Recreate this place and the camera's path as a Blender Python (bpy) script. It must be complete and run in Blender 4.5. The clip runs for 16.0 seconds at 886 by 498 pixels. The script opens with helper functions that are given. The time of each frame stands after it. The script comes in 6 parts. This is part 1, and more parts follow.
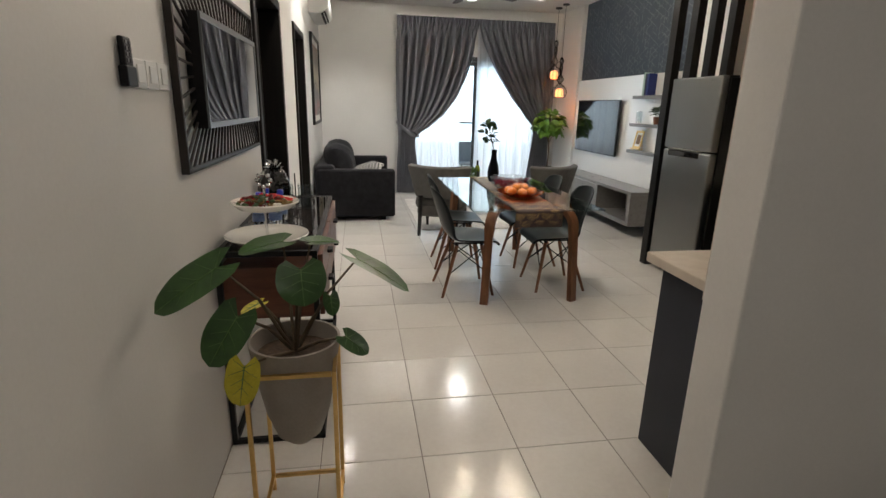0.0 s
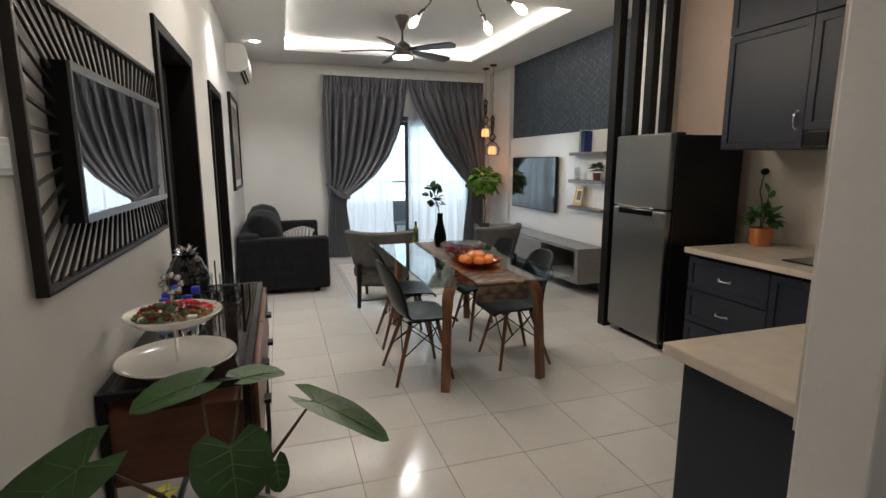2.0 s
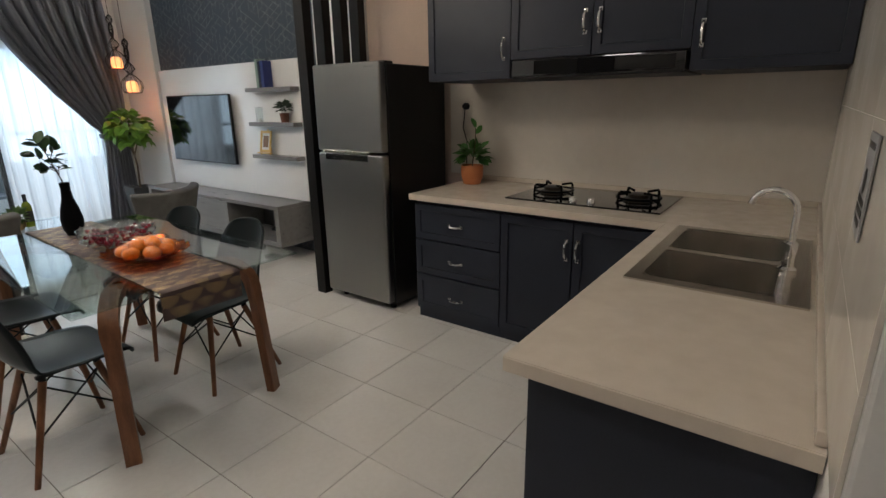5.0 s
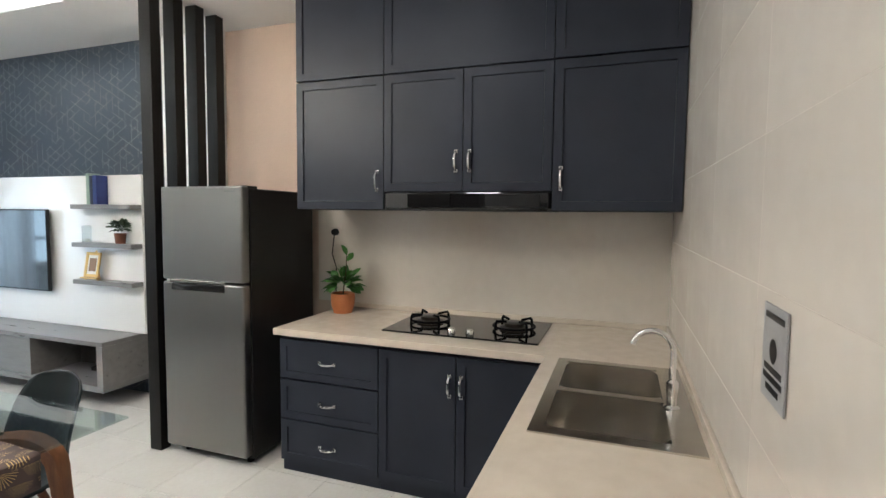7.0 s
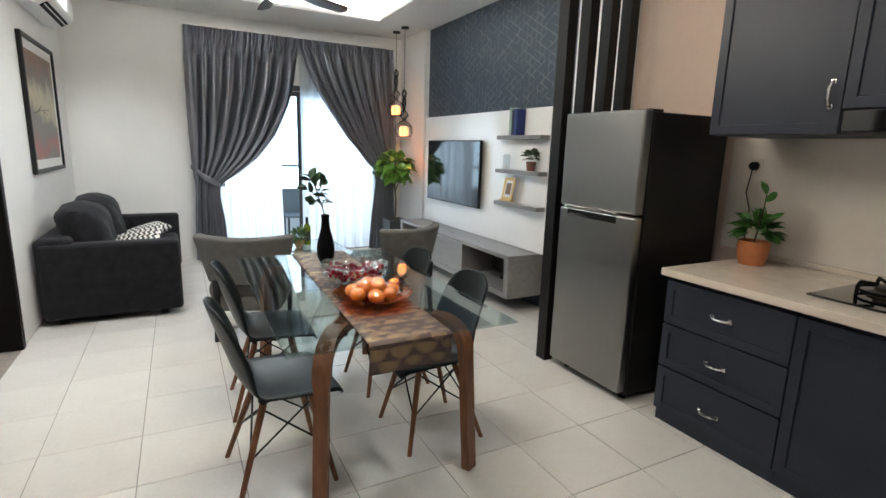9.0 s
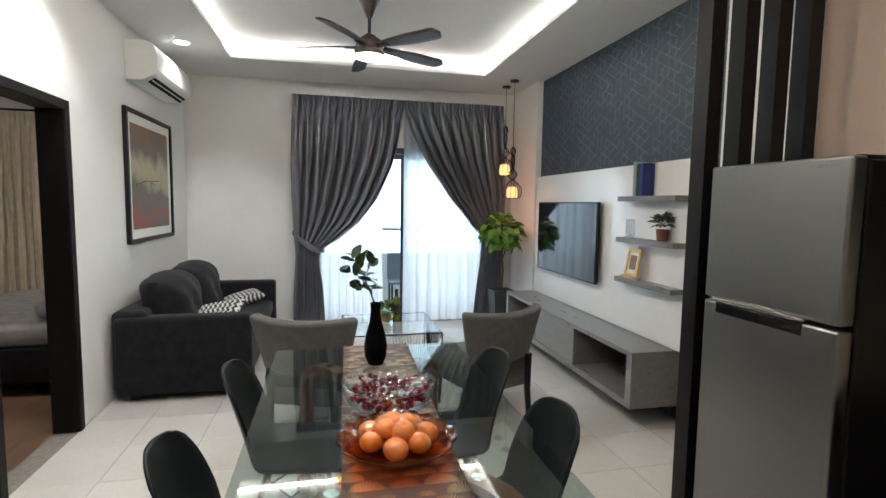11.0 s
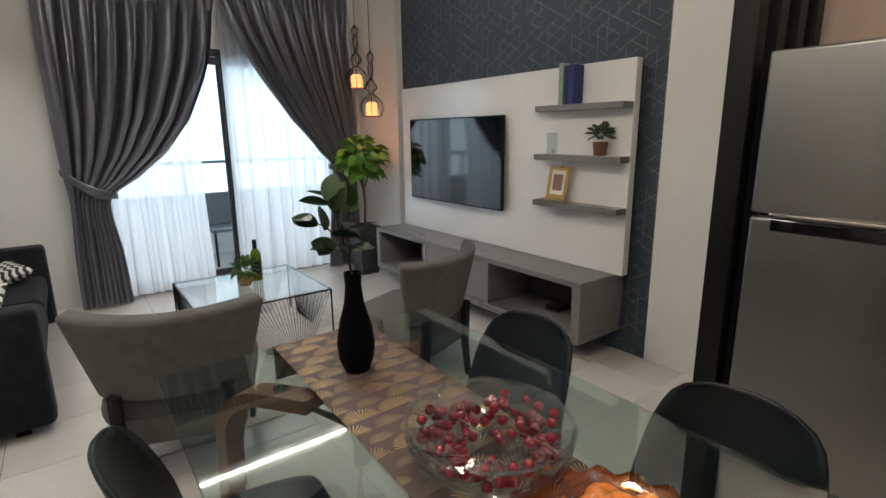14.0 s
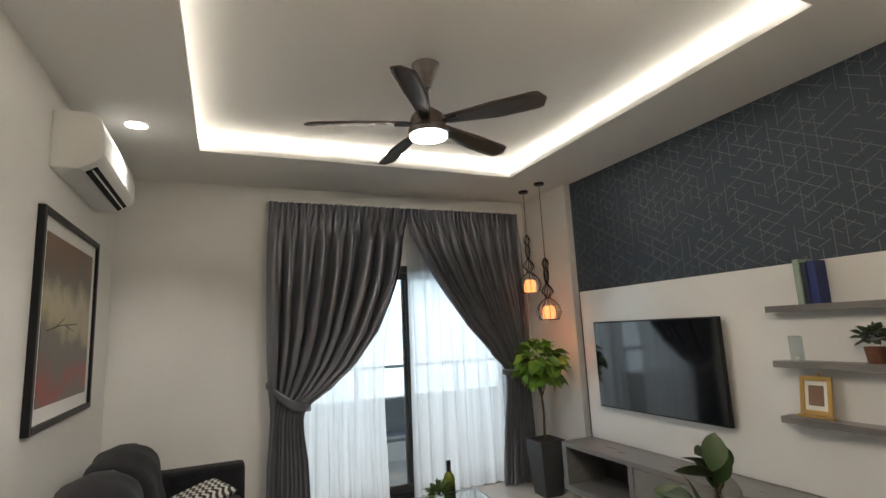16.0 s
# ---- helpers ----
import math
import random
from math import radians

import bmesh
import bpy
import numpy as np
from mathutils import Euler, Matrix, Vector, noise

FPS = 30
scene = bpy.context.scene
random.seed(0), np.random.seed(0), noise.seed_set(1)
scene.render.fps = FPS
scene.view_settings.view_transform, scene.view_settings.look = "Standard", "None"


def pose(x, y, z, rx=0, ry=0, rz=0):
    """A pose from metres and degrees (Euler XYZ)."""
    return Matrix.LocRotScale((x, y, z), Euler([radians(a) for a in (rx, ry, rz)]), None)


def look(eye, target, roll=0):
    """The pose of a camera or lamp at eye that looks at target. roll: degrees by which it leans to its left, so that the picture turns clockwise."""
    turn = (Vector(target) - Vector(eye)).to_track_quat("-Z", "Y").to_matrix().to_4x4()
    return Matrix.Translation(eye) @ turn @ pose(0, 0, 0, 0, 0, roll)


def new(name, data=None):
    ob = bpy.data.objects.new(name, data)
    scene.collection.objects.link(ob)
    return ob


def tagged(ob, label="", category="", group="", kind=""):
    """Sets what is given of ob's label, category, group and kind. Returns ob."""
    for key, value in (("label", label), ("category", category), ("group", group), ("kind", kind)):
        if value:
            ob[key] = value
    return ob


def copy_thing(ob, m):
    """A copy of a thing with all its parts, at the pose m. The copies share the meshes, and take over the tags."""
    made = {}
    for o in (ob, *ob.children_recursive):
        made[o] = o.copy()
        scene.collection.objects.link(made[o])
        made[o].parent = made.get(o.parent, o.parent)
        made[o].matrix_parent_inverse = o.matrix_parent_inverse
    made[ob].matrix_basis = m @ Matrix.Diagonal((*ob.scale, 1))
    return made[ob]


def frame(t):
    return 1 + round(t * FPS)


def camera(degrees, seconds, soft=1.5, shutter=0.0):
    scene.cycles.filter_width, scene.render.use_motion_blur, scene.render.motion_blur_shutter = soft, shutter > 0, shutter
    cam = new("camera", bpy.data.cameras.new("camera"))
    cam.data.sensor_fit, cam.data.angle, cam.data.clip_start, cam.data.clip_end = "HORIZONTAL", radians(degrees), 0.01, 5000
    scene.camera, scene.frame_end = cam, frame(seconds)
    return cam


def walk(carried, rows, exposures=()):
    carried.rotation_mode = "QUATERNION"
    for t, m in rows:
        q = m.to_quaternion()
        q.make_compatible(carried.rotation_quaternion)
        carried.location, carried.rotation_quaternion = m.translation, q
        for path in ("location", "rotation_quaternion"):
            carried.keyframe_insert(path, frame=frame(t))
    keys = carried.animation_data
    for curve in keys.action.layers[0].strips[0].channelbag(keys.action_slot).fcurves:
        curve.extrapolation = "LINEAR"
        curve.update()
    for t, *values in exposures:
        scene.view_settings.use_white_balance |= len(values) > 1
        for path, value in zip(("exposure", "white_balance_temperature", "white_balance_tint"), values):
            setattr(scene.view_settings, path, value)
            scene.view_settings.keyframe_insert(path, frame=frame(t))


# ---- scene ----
cam = camera(82.8, 16.0)
PATH = [
    (0, (0.473, 1.245, 1.446), (0.797, 3.141, 0.899), 1.4),
    (0.5, (0.488, 1.269, 1.45), (0.809, 3.167, 0.906), 0.6),
    (1, (0.466, 1.392, 1.449), (0.773, 3.296, 0.922), 0.6),
    (1.5, (0.413, 1.599, 1.494), (0.904, 3.497, 1.099), -0.1),
    (2, (0.411, 1.742, 1.497), (1.019, 3.618, 1.159), 0.0),
    (2.5, (0.471, 1.902, 1.523), (1.139, 3.769, 1.259), 0.5),
    (3, (0.482, 2.039, 1.522), (1.233, 3.88, 1.302), 1.4),
    (3.5, (0.374, 2.193, 1.527), (1.306, 3.951, 1.33), 0.8),
    (4, (0.361, 2.298, 1.524), (1.474, 3.947, 1.316), 0.7),
    (4.5, (0.565, 2.446, 1.471), (1.965, 3.808, 1.044), -0.4),
    (4.7, (0.647, 2.502, 1.456), (2.128, 3.723, 0.893), -0.4),
    (6.8, (0.808, 2.761, 1.555), (2.683, 3.425, 1.344), 0.7),
    (7, (0.815, 2.758, 1.561), (2.695, 3.426, 1.427), 0.6),
    (7.5, (0.813, 2.746, 1.605), (2.691, 3.433, 1.618), 0.8),
    (8, (0.85, 2.686, 1.595), (2.557, 3.727, 1.645), 1.3),
    (8.5, (0.881, 2.725, 1.528), (2.156, 4.256, 1.352), 2.6),
    (9, (0.966, 2.893, 1.477), (1.879, 4.629, 1.086), 1.7),
    (9.5, (1.112, 3.074, 1.46), (1.84, 4.885, 1.024), 0.7),
    (10, (1.299, 3.228, 1.508), (1.859, 5.122, 1.194), 1.2),
    (10.2, (1.352, 3.285, 1.542), (1.866, 5.204, 1.312), 0.9),
    (12.3, (1.677, 3.98, 1.532), (2.094, 5.93, 1.373), 0.8),
    (12.5, (1.589, 4.047, 1.54), (2.171, 5.951, 1.361), 0.7),
    (13, (1.445, 4.266, 1.488), (2.173, 6.116, 1.266), -0.9),
    (13.5, (1.326, 4.495, 1.486), (2.302, 6.230, 1.237), -0.7),
    (14, (1.124, 4.679, 1.443), (2.292, 6.243, 0.996), -0.6),
    (14.5, (0.959, 4.783, 1.419), (2.221, 6.226, 0.847), -1.1),
    (15, (0.863, 5.003, 1.461), (2.23, 6.413, 1.083), -0.2),
    (15.5, (0.835, 5.105, 1.546), (2.149, 6.612, 1.591), -4.0),
    (16, (0.773, 5.104, 1.579), (1.563, 6.914, 1.894), -2.8),
]
EXPOSURE = [(0, 0.28, 6600, 10), (1, 0.19, 6600, 10), (3, -0.08, 6250, 10), (4.5, -0.14, 6300, 10), (6.8, 1.06, 5850, 7), (7.5, 1.12, 5800, 6), (8.5, 0.86, 5950, 7),
            (9.5, 0.62, 6000, 7), (10.2, 0.5, 6050, 7), (12.5, 0.12, 6250, 7), (13.5, 0.05, 6350, 8), (14, -0.02, 6450, 10), (15.5, -0.1, 6650, 10), (16, -0.2, 6950, 10)]
walk(cam, [(t, look(eye, target, roll)) for t, eye, target, roll in PATH], EXPOSURE)

# ---- world and lights ----
SKY = 0.15
world = bpy.data.worlds.new("sky")
scene.world = world
world.use_nodes = True
wn = world.node_tree.nodes
sky = wn.new("ShaderNodeTexSky")
sky.sky_type, sky.sun_disc = "NISHITA", False
sky.sun_elevation, sky.sun_rotation = radians(48), radians(25)
world.node_tree.links.new(sky.outputs[0], wn["Background"].inputs[0])
wn["Background"].inputs[1].default_value = SKY


def lamp(name, kind, energy, colour, m, **sizes):
    data = bpy.data.lights.new(name, kind)
    data.energy, data.color = energy, colour
    for key, value in sizes.items():
        if key == "size":
            data.size = value
        elif key == "size_y":
            data.shape, data.size_y = "RECTANGLE", value
        elif key == "radius":
            data.shadow_soft_size = value
        elif key == "angle":
            data.angle = value
        elif key == "spot":
            data.spot_size, data.spot_blend = value, 0.7
        elif key == "spread":
            data.spread = value
    ob = new(name, data)
    ob.matrix_world = m
    return ob


lamp("sun", "SUN", 1.5, (1, 0.97, 0.93), look((0, 0, 0), (-0.25, -0.62, -0.75)), angle=radians(12))
for y, watts, tone in ((3.15, 26, (1, 0.86, 0.74)), (5.0, 24, (1, 0.95, 0.88)), (6.85, 48, (1, 0.98, 0.94)), (8.70, 48, (1, 0.98, 0.94))):
    lamp("downlight_lamp", "SPOT", watts, tone, look((0.22, y, 2.94), (0.22, y, 0)), spot=radians(120), radius=0.05)
lamp("fan_lamp", "SPOT", 90, (1, 0.98, 0.95), look((1.85, 7.7, 2.68), (1.85, 7.7, 0)), spot=radians(150), radius=0.09)
lamp("kitchen_lamp", "AREA", 4.2, (1, 0.93, 0.85), look((2.33, 3.95, 2.96), (2.33, 3.95, 0)), size=0.3)
# added fill light over the entry, with no fitting of its own
lamp("entry_fill", "AREA", 7, (1, 0.93, 0.86), look((0.8, 0.6, 2.95), (0.8, 0.6, 0)), size=0.3)
for x, y in ((1.385, 5.37), (1.545, 5.75), (1.78, 5.21), (2.01, 5.66), (2.07, 5.33)):
    lamp("bulb_lamp", "POINT", 7.4, (1, 0.87, 0.71), pose(x, y, 2.52), radius=0.03)
lamp("pendant_lamp", "POINT", 2.5, (1, 0.6, 0.3), pose(3.647, 9.494, 1.985), radius=0.04)
lamp("pendant_lamp", "POINT", 2.5, (1, 0.6, 0.3), pose(3.638, 9.187, 1.70), radius=0.04)
# unseen fill added to brighten the bedroom glimpse; its only real lamp is bedside
lamp("bedroom_fill", "AREA", 130, (1, 0.93, 0.85), look((-1.6, 7.6, 2.9), (-1.6, 7.6, 0)), size=0.5)


# ---- materials ----
def nodes_of(name):
    m = bpy.data.materials.new(name)
    m.use_nodes = True
    return m, m.node_tree.nodes, m.node_tree.links, m.node_tree.nodes["Principled BSDF"]


def rgb(c):
    return (*c, 1)


def math_node(nt, op, a, b=None):
    n = nt.nodes.new("ShaderNodeMath")
    n.operation = op
    for k, v in enumerate((a, b)):
        if v is None:
            continue
        if isinstance(v, (int, float)):
            n.inputs[k].default_value = v
        else:
            nt.links.new(v, n.inputs[k])
    return n.outputs[0]


def surface(name, c1, c2, scale=6, rough=0.5, metal=0.0, bump=0.0, bump_scale=120, stretch=(1, 1, 1), coat=0.0, sheen=0.0, rough_var=0.08, per_piece=0.0, trans=0.0, spec=0.5):
    """Two colours mixed by coarse and fine noise, with uneven gloss and a fine relief."""
    m, ns, ls, p = nodes_of(name)
    co = ns.new("ShaderNodeTexCoord")
    mp = ns.new("ShaderNodeMapping")
    mp.inputs["Scale"].default_value = stretch
    ls.new(co.outputs["Object"], mp.inputs[0])
    n1 = ns.new("ShaderNodeTexNoise")
    n1.inputs["Scale"].default_value, n1.inputs["Detail"].default_value = scale, 6
    n2 = ns.new("ShaderNodeTexNoise")
    n2.inputs["Scale"].default_value, n2.inputs["Detail"].default_value = bump_scale, 3
    ls.new(mp.outputs[0], n1.inputs["Vector"]), ls.new(mp.outputs[0], n2.inputs["Vector"])
    nt = m.node_tree
    both = math_node(nt, "ADD", math_node(nt, "MULTIPLY", n1.outputs["Fac"], 0.7), math_node(nt, "MULTIPLY", n2.outputs["Fac"], 0.3))
    ramp = ns.new("ShaderNodeValToRGB")
    ramp.color_ramp.elements[0].position, ramp.color_ramp.elements[1].position = 0.35, 0.65
    ramp.color_ramp.elements[0].color, ramp.color_ramp.elements[1].color = rgb(c1), rgb(c2)
    ls.new(both, ramp.inputs[0])
    out = ramp.outputs[0]
    if per_piece:
        info = ns.new("ShaderNodeObjectInfo")
        hsv = ns.new("ShaderNodeHueSaturation")
        ls.new(out, hsv.inputs["Color"])
        ls.new(math_node(nt, "ADD", math_node(nt, "MULTIPLY", info.outputs["Random"], per_piece), 1 - per_piece / 2), hsv.inputs["Value"])
        out = hsv.outputs[0]
    ls.new(out, p.inputs["Base Color"])
    ls.new(math_node(nt, "ADD", math_node(nt, "MULTIPLY", n1.outputs["Fac"], rough_var * 2), max(0.0, rough - rough_var)), p.inputs["Roughness"])
    p.inputs["Metallic"].default_value = metal
    p.inputs["Coat Weight"].default_value = coat
    p.inputs["Coat Roughness"].default_value = 0.06
    p.inputs["Sheen Weight"].default_value = sheen
    p.inputs["Transmission Weight"].default_value = trans
    p.inputs["Specular IOR Level"].default_value = spec
    if bump:
        b = ns.new("ShaderNodeBump")
        b.inputs["Strength"].default_value, b.inputs["Distance"].default_value = bump, 0.004
        ls.new(n2.outputs["Fac"], b.inputs["Height"])
        ls.new(b.outputs[0], p.inputs["Normal"])
    return m


def emitter(name, colour, strength):
    m, ns, ls, p = nodes_of(name)
    p.inputs["Base Color"].default_value = rgb(colour)
    p.inputs["Emission Color"].default_value = rgb(colour)
    p.inputs["Emission Strength"].default_value = strength
    return m


def sheet_glass(name, tint, least=0.04):
    """Flat glass: tinted see-through with a sharp reflection that grows towards grazing."""
    m, ns, ls, p = nodes_of(name)
    t, g, mix, lw = (ns.new("ShaderNode" + k) for k in ("BsdfTransparent", "BsdfGlossy", "MixShader", "LayerWeight"))
    t.inputs[0].default_value = rgb(tint)
    g.inputs["Roughness"].default_value = 0.01
    lw.inputs[0].default_value = 0.5
    nt = m.node_tree
    gloss = math_node(nt, "ADD", math_node(nt, "MULTIPLY", math_node(nt, "POWER", lw.outputs["Facing"], 5.0), 0.9), least)
    ls.new(gloss, mix.inputs[0]), ls.new(t.outputs[0], mix.inputs[1]), ls.new(g.outputs[0], mix.inputs[2])
    ls.new(mix.outputs[0], ns["Material Output"].inputs[0])
    return m


def clear(name, colour=(1, 1, 1), rough=0.0, ior=1.45):
    m, ns, ls, p = nodes_of(name)
    p.inputs["Base Color"].default_value = rgb(colour)
    p.inputs["Roughness"].default_value, p.inputs["IOR"].default_value = rough, ior
    p.inputs["Transmission Weight"].default_value = 1
    return m


WALL = surface("warm white wall paint", (0.70, 0.69, 0.67), (0.76, 0.75, 0.73), 1.5, 0.55, bump=0.08, bump_scale=90)
CEIL = surface("ceiling paint", (0.74, 0.73, 0.71), (0.78, 0.77, 0.75), 1.2, 0.7, bump=0.05)
TILE = surface("cream porcelain tile", (0.60, 0.575, 0.54), (0.67, 0.65, 0.615), 2.2, 0.165, bump=0.010, bump_scale=40, rough_var=0.045, per_piece=0.05)
PEACH = surface("peach wall paint", (0.56, 0.43, 0.345), (0.62, 0.48, 0.39), 1.5, 0.55, bump=0.08, bump_scale=90)
GROUT = surface("grey grout", (0.16, 0.14, 0.12), (0.24, 0.21, 0.18), 30, 0.9, bump=0.2)
WALLTILE = surface("glazed beige wall tile", (0.66, 0.61, 0.55), (0.72, 0.67, 0.61), 2.0, 0.16, bump=0.02, bump_scale=15, per_piece=0.03)
CABINET = surface("slate blue cabinet lacquer", (0.022, 0.026, 0.038), (0.030, 0.034, 0.049), 3, 0.42, bump=0.03, bump_scale=200, spec=0.23)
SCREEN = surface("dark tv screen", (0.004, 0.005, 0.007), (0.006, 0.007, 0.009), 2, 0.07, rough_var=0.02, coat=0.3, spec=0.7)
COUNTER = surface("cream quartz worktop", (0.62, 0.545, 0.455), (0.68, 0.605, 0.515), 14, 0.22, bump_scale=400)
BARS = surface("dark espresso laminate", (0.0045, 0.004, 0.0038), (0.009, 0.008, 0.0075), 4, 0.42, bump=0.15, bump_scale=60, stretch=(6, 6, 0.4), spec=0.25)
STEEL = surface("brushed fridge steel", (0.284, 0.281, 0.275), (0.29, 0.287, 0.281), 2, 0.34, metal=1.0, stretch=(1, 40, 1), rough_var=0.012)
FRIDGE = surface("dark grey fridge side", (0.009, 0.0085, 0.008), (0.014, 0.013, 0.0125), 3, 0.4, spec=0.3)
CHROME = surface("chrome", (0.72, 0.72, 0.72), (0.8, 0.8, 0.8), 5, 0.12, metal=1.0, rough_var=0.04)
SINK = surface("stainless sink steel", (0.56, 0.53, 0.49), (0.66, 0.63, 0.58), 8, 0.2, metal=1.0, bump=0.006, bump_scale=300)
BLACK = surface("black satin metal", (0.007, 0.007, 0.008), (0.013, 0.013, 0.014), 10, 0.42, spec=0.25)
GLOSSBLACK = surface("gloss black glass", (0.006, 0.006, 0.007), (0.01, 0.01, 0.011), 3, 0.06, rough_var=0.03, coat=0.5)
MATTBLACK = surface("matt black ceramic", (0.003, 0.003, 0.0035), (0.005, 0.005, 0.0055), 8, 0.55, bump=0.03, spec=0.06)
DOOR = surface("black brown door wood", (0.004, 0.0035, 0.003), (0.009, 0.0075, 0.0065), 3, 0.5, bump=0.1, stretch=(6, 6, 0.5), spec=0.2)
SOFA = surface("charcoal sofa fabric", (0.011, 0.011, 0.013), (0.020, 0.020, 0.0235), 14, 0.9, bump=0.22, bump_scale=420, sheen=0.08, spec=0.1)
ARMCHAIR = surface("taupe grey upholstery", (0.09, 0.088, 0.083), (0.122, 0.119, 0.113), 18, 0.92, bump=0.5, bump_scale=500, sheen=0.12, spec=0.15)
SHELL = surface("dark grey moulded plastic", (0.007, 0.010, 0.011), (0.011, 0.0145, 0.0155), 6, 0.36, bump=0.03, bump_scale=250, spec=0.2)
WALNUT = surface("walnut legs", (0.12, 0.045, 0.018), (0.24, 0.10, 0.042), 5, 0.4, bump=0.1, bump_scale=60, stretch=(8, 8, 1))
REDWOOD = surface("red brown drawer wood", (0.085, 0.028, 0.016), (0.17, 0.06, 0.032), 4, 0.38, bump=0.08, bump_scale=60, stretch=(1, 9, 9))
TABLEGLASS = sheet_glass("table glass", (0.80, 0.87, 0.85), 0.11)
SMOKEGLASS = sheet_glass("smoked glass top", (0.42, 0.42, 0.44))
CLEARGLASS = clear("clear glass", (0.97, 0.98, 0.98))
PANEGLASS = sheet_glass("clear sheet glass", (0.95, 0.975, 0.97))
BOWLGLASS = sheet_glass("clear bowl glass", (0.95, 0.96, 0.96), 0.09)
THINGLASS = sheet_glass("thin drinking glass", (0.93, 0.95, 0.95))
PANEL = surface("gloss white tv panel", (0.77, 0.765, 0.755), (0.81, 0.805, 0.795), 1.5, 0.14, coat=0.3, rough_var=0.03)
CONSOLE = surface("grey console laminate", (0.16, 0.153, 0.15), (0.195, 0.188, 0.184), 5, 0.3, bump=0.05, bump_scale=40, stretch=(5, 0.6, 5))
# console grey darkened, so the bays' shade sits in the back panel's colour
CONSOLESHADE = surface("console grey shaded for bays", (0.045, 0.042, 0.040), (0.065, 0.06, 0.057), 5, 0.5)
CURTAIN = surface("dark grey satin curtain", (0.148, 0.152, 0.176), (0.172, 0.177, 0.203), 9, 0.34, metal=0.5, bump=0.04, bump_scale=300, spec=0.8)
WHITE = surface("white plastic", (0.72, 0.72, 0.70), (0.78, 0.78, 0.76), 3, 0.35)
PORCELAIN = surface("white porcelain", (0.74, 0.72, 0.67), (0.8, 0.78, 0.73), 4, 0.18, coat=0.3)
FANWOOD = surface("dark walnut fan", (0.025, 0.016, 0.012), (0.05, 0.032, 0.024), 5, 0.35, bump=0.06, stretch=(1, 10, 10))
LEAF = surface("dark green leaf", (0.018, 0.055, 0.012), (0.04, 0.105, 0.022), 12, 0.38, bump=0.2, bump_scale=60)
BRIGHTLEAF = surface("fresh green leaf", (0.075, 0.18, 0.018), (0.16, 0.32, 0.04), 10, 0.42, bump=0.2, bump_scale=60)
YELLOWLEAF = surface("yellowing leaf", (0.42, 0.36, 0.02), (0.62, 0.54, 0.05), 14, 0.5, bump=0.2)
STEM = surface("brown stem", (0.05, 0.035, 0.02), (0.11, 0.075, 0.04), 20, 0.7, bump=0.3)
SOIL = surface("potting soil", (0.03, 0.018, 0.01), (0.075, 0.045, 0.025), 40, 0.95, bump=0.9, bump_scale=80)
POTGREY = surface("taupe clay pot", (0.25, 0.22, 0.19), (0.31, 0.275, 0.24), 7, 0.65, bump=0.2)
TERRACOTTA = surface("terracotta", (0.46, 0.15, 0.05), (0.58, 0.21, 0.08), 10, 0.7, bump=0.2)
GOLD = surface("brushed gold", (0.62, 0.40, 0.14), (0.74, 0.50, 0.20), 12, 0.32, metal=1.0)
ANTHRACITE = surface("anthracite planter", (0.035, 0.037, 0.04), (0.055, 0.057, 0.06), 8, 0.6, bump=0.1)
MIRROR, _n, _l, _p = nodes_of("mirror silver")
_p.inputs["Base Color"].default_value, _p.inputs["Metallic"].default_value, _p.inputs["Roughness"].default_value = (0.86, 0.88, 0.9, 1), 1.0, 0.01
LED = emitter("cool white led strip", (1, 0.97, 0.90), 23)
GLOW = emitter("warm bulb glass", (1, 0.78, 0.50), 26)
LIGHTDISC = emitter("white light diffuser", (1, 0.97, 0.93), 12)
SHADE = emitter("amber lamp shade", (1, 0.46, 0.17), 1.2)


# ---- modelling helpers ----
def box(bm, x0, x1, y0, y1, z0, z1, bevel=0.0, seg=2, m=None):
    vs = [bm.verts.new((x, y, z)) for x in (x0, x1) for y in (y0, y1) for z in (z0, z1)]
    faces = [bm.faces.new([vs[i] for i in f]) for f in ((0, 1, 3, 2), (4, 6, 7, 5), (0, 4, 5, 1), (2, 3, 7, 6), (0, 2, 6, 4), (1, 5, 7, 3))]
    if m is not None:
        bmesh.ops.transform(bm, matrix=m, verts=vs)
    if bevel:
        edges = list({e for f in faces for e in f.edges})
        bmesh.ops.bevel(bm, geom=edges, offset=bevel, segments=seg, affect="EDGES", profile=0.5)
    return bm


def tube(bm, pts, r, seg=8, r1=None, cap=True):
    """A round bar along points, of radius r, or tapering from r to r1."""
    pts = [Vector(p) for p in pts]
    rings, up = [], None
    for i, p in enumerate(pts):
        d = (pts[min(i + 1, len(pts) - 1)] - pts[max(i - 1, 0)]).normalized()
        if up is None:
            up = Vector((0, 0, 1)) if abs(d.z) < 0.9 else Vector((1, 0, 0))
        a = d.cross(up).normalized()
        b = a.cross(d).normalized()
        up = b
        rr = r if r1 is None else r + (r1 - r) * i / (len(pts) - 1)
        rings.append([bm.verts.new(p + rr * (math.cos(2 * math.pi * k / seg) * a + math.sin(2 * math.pi * k / seg) * b)) for k in range(seg)])
    for q, w in zip(rings, rings[1:]):
        for k in range(seg):
            bm.faces.new((q[k], q[(k + 1) % seg], w[(k + 1) % seg], w[k]))
    if cap:
        bm.faces.new(rings[0][::-1]), bm.faces.new(rings[-1])
    return bm


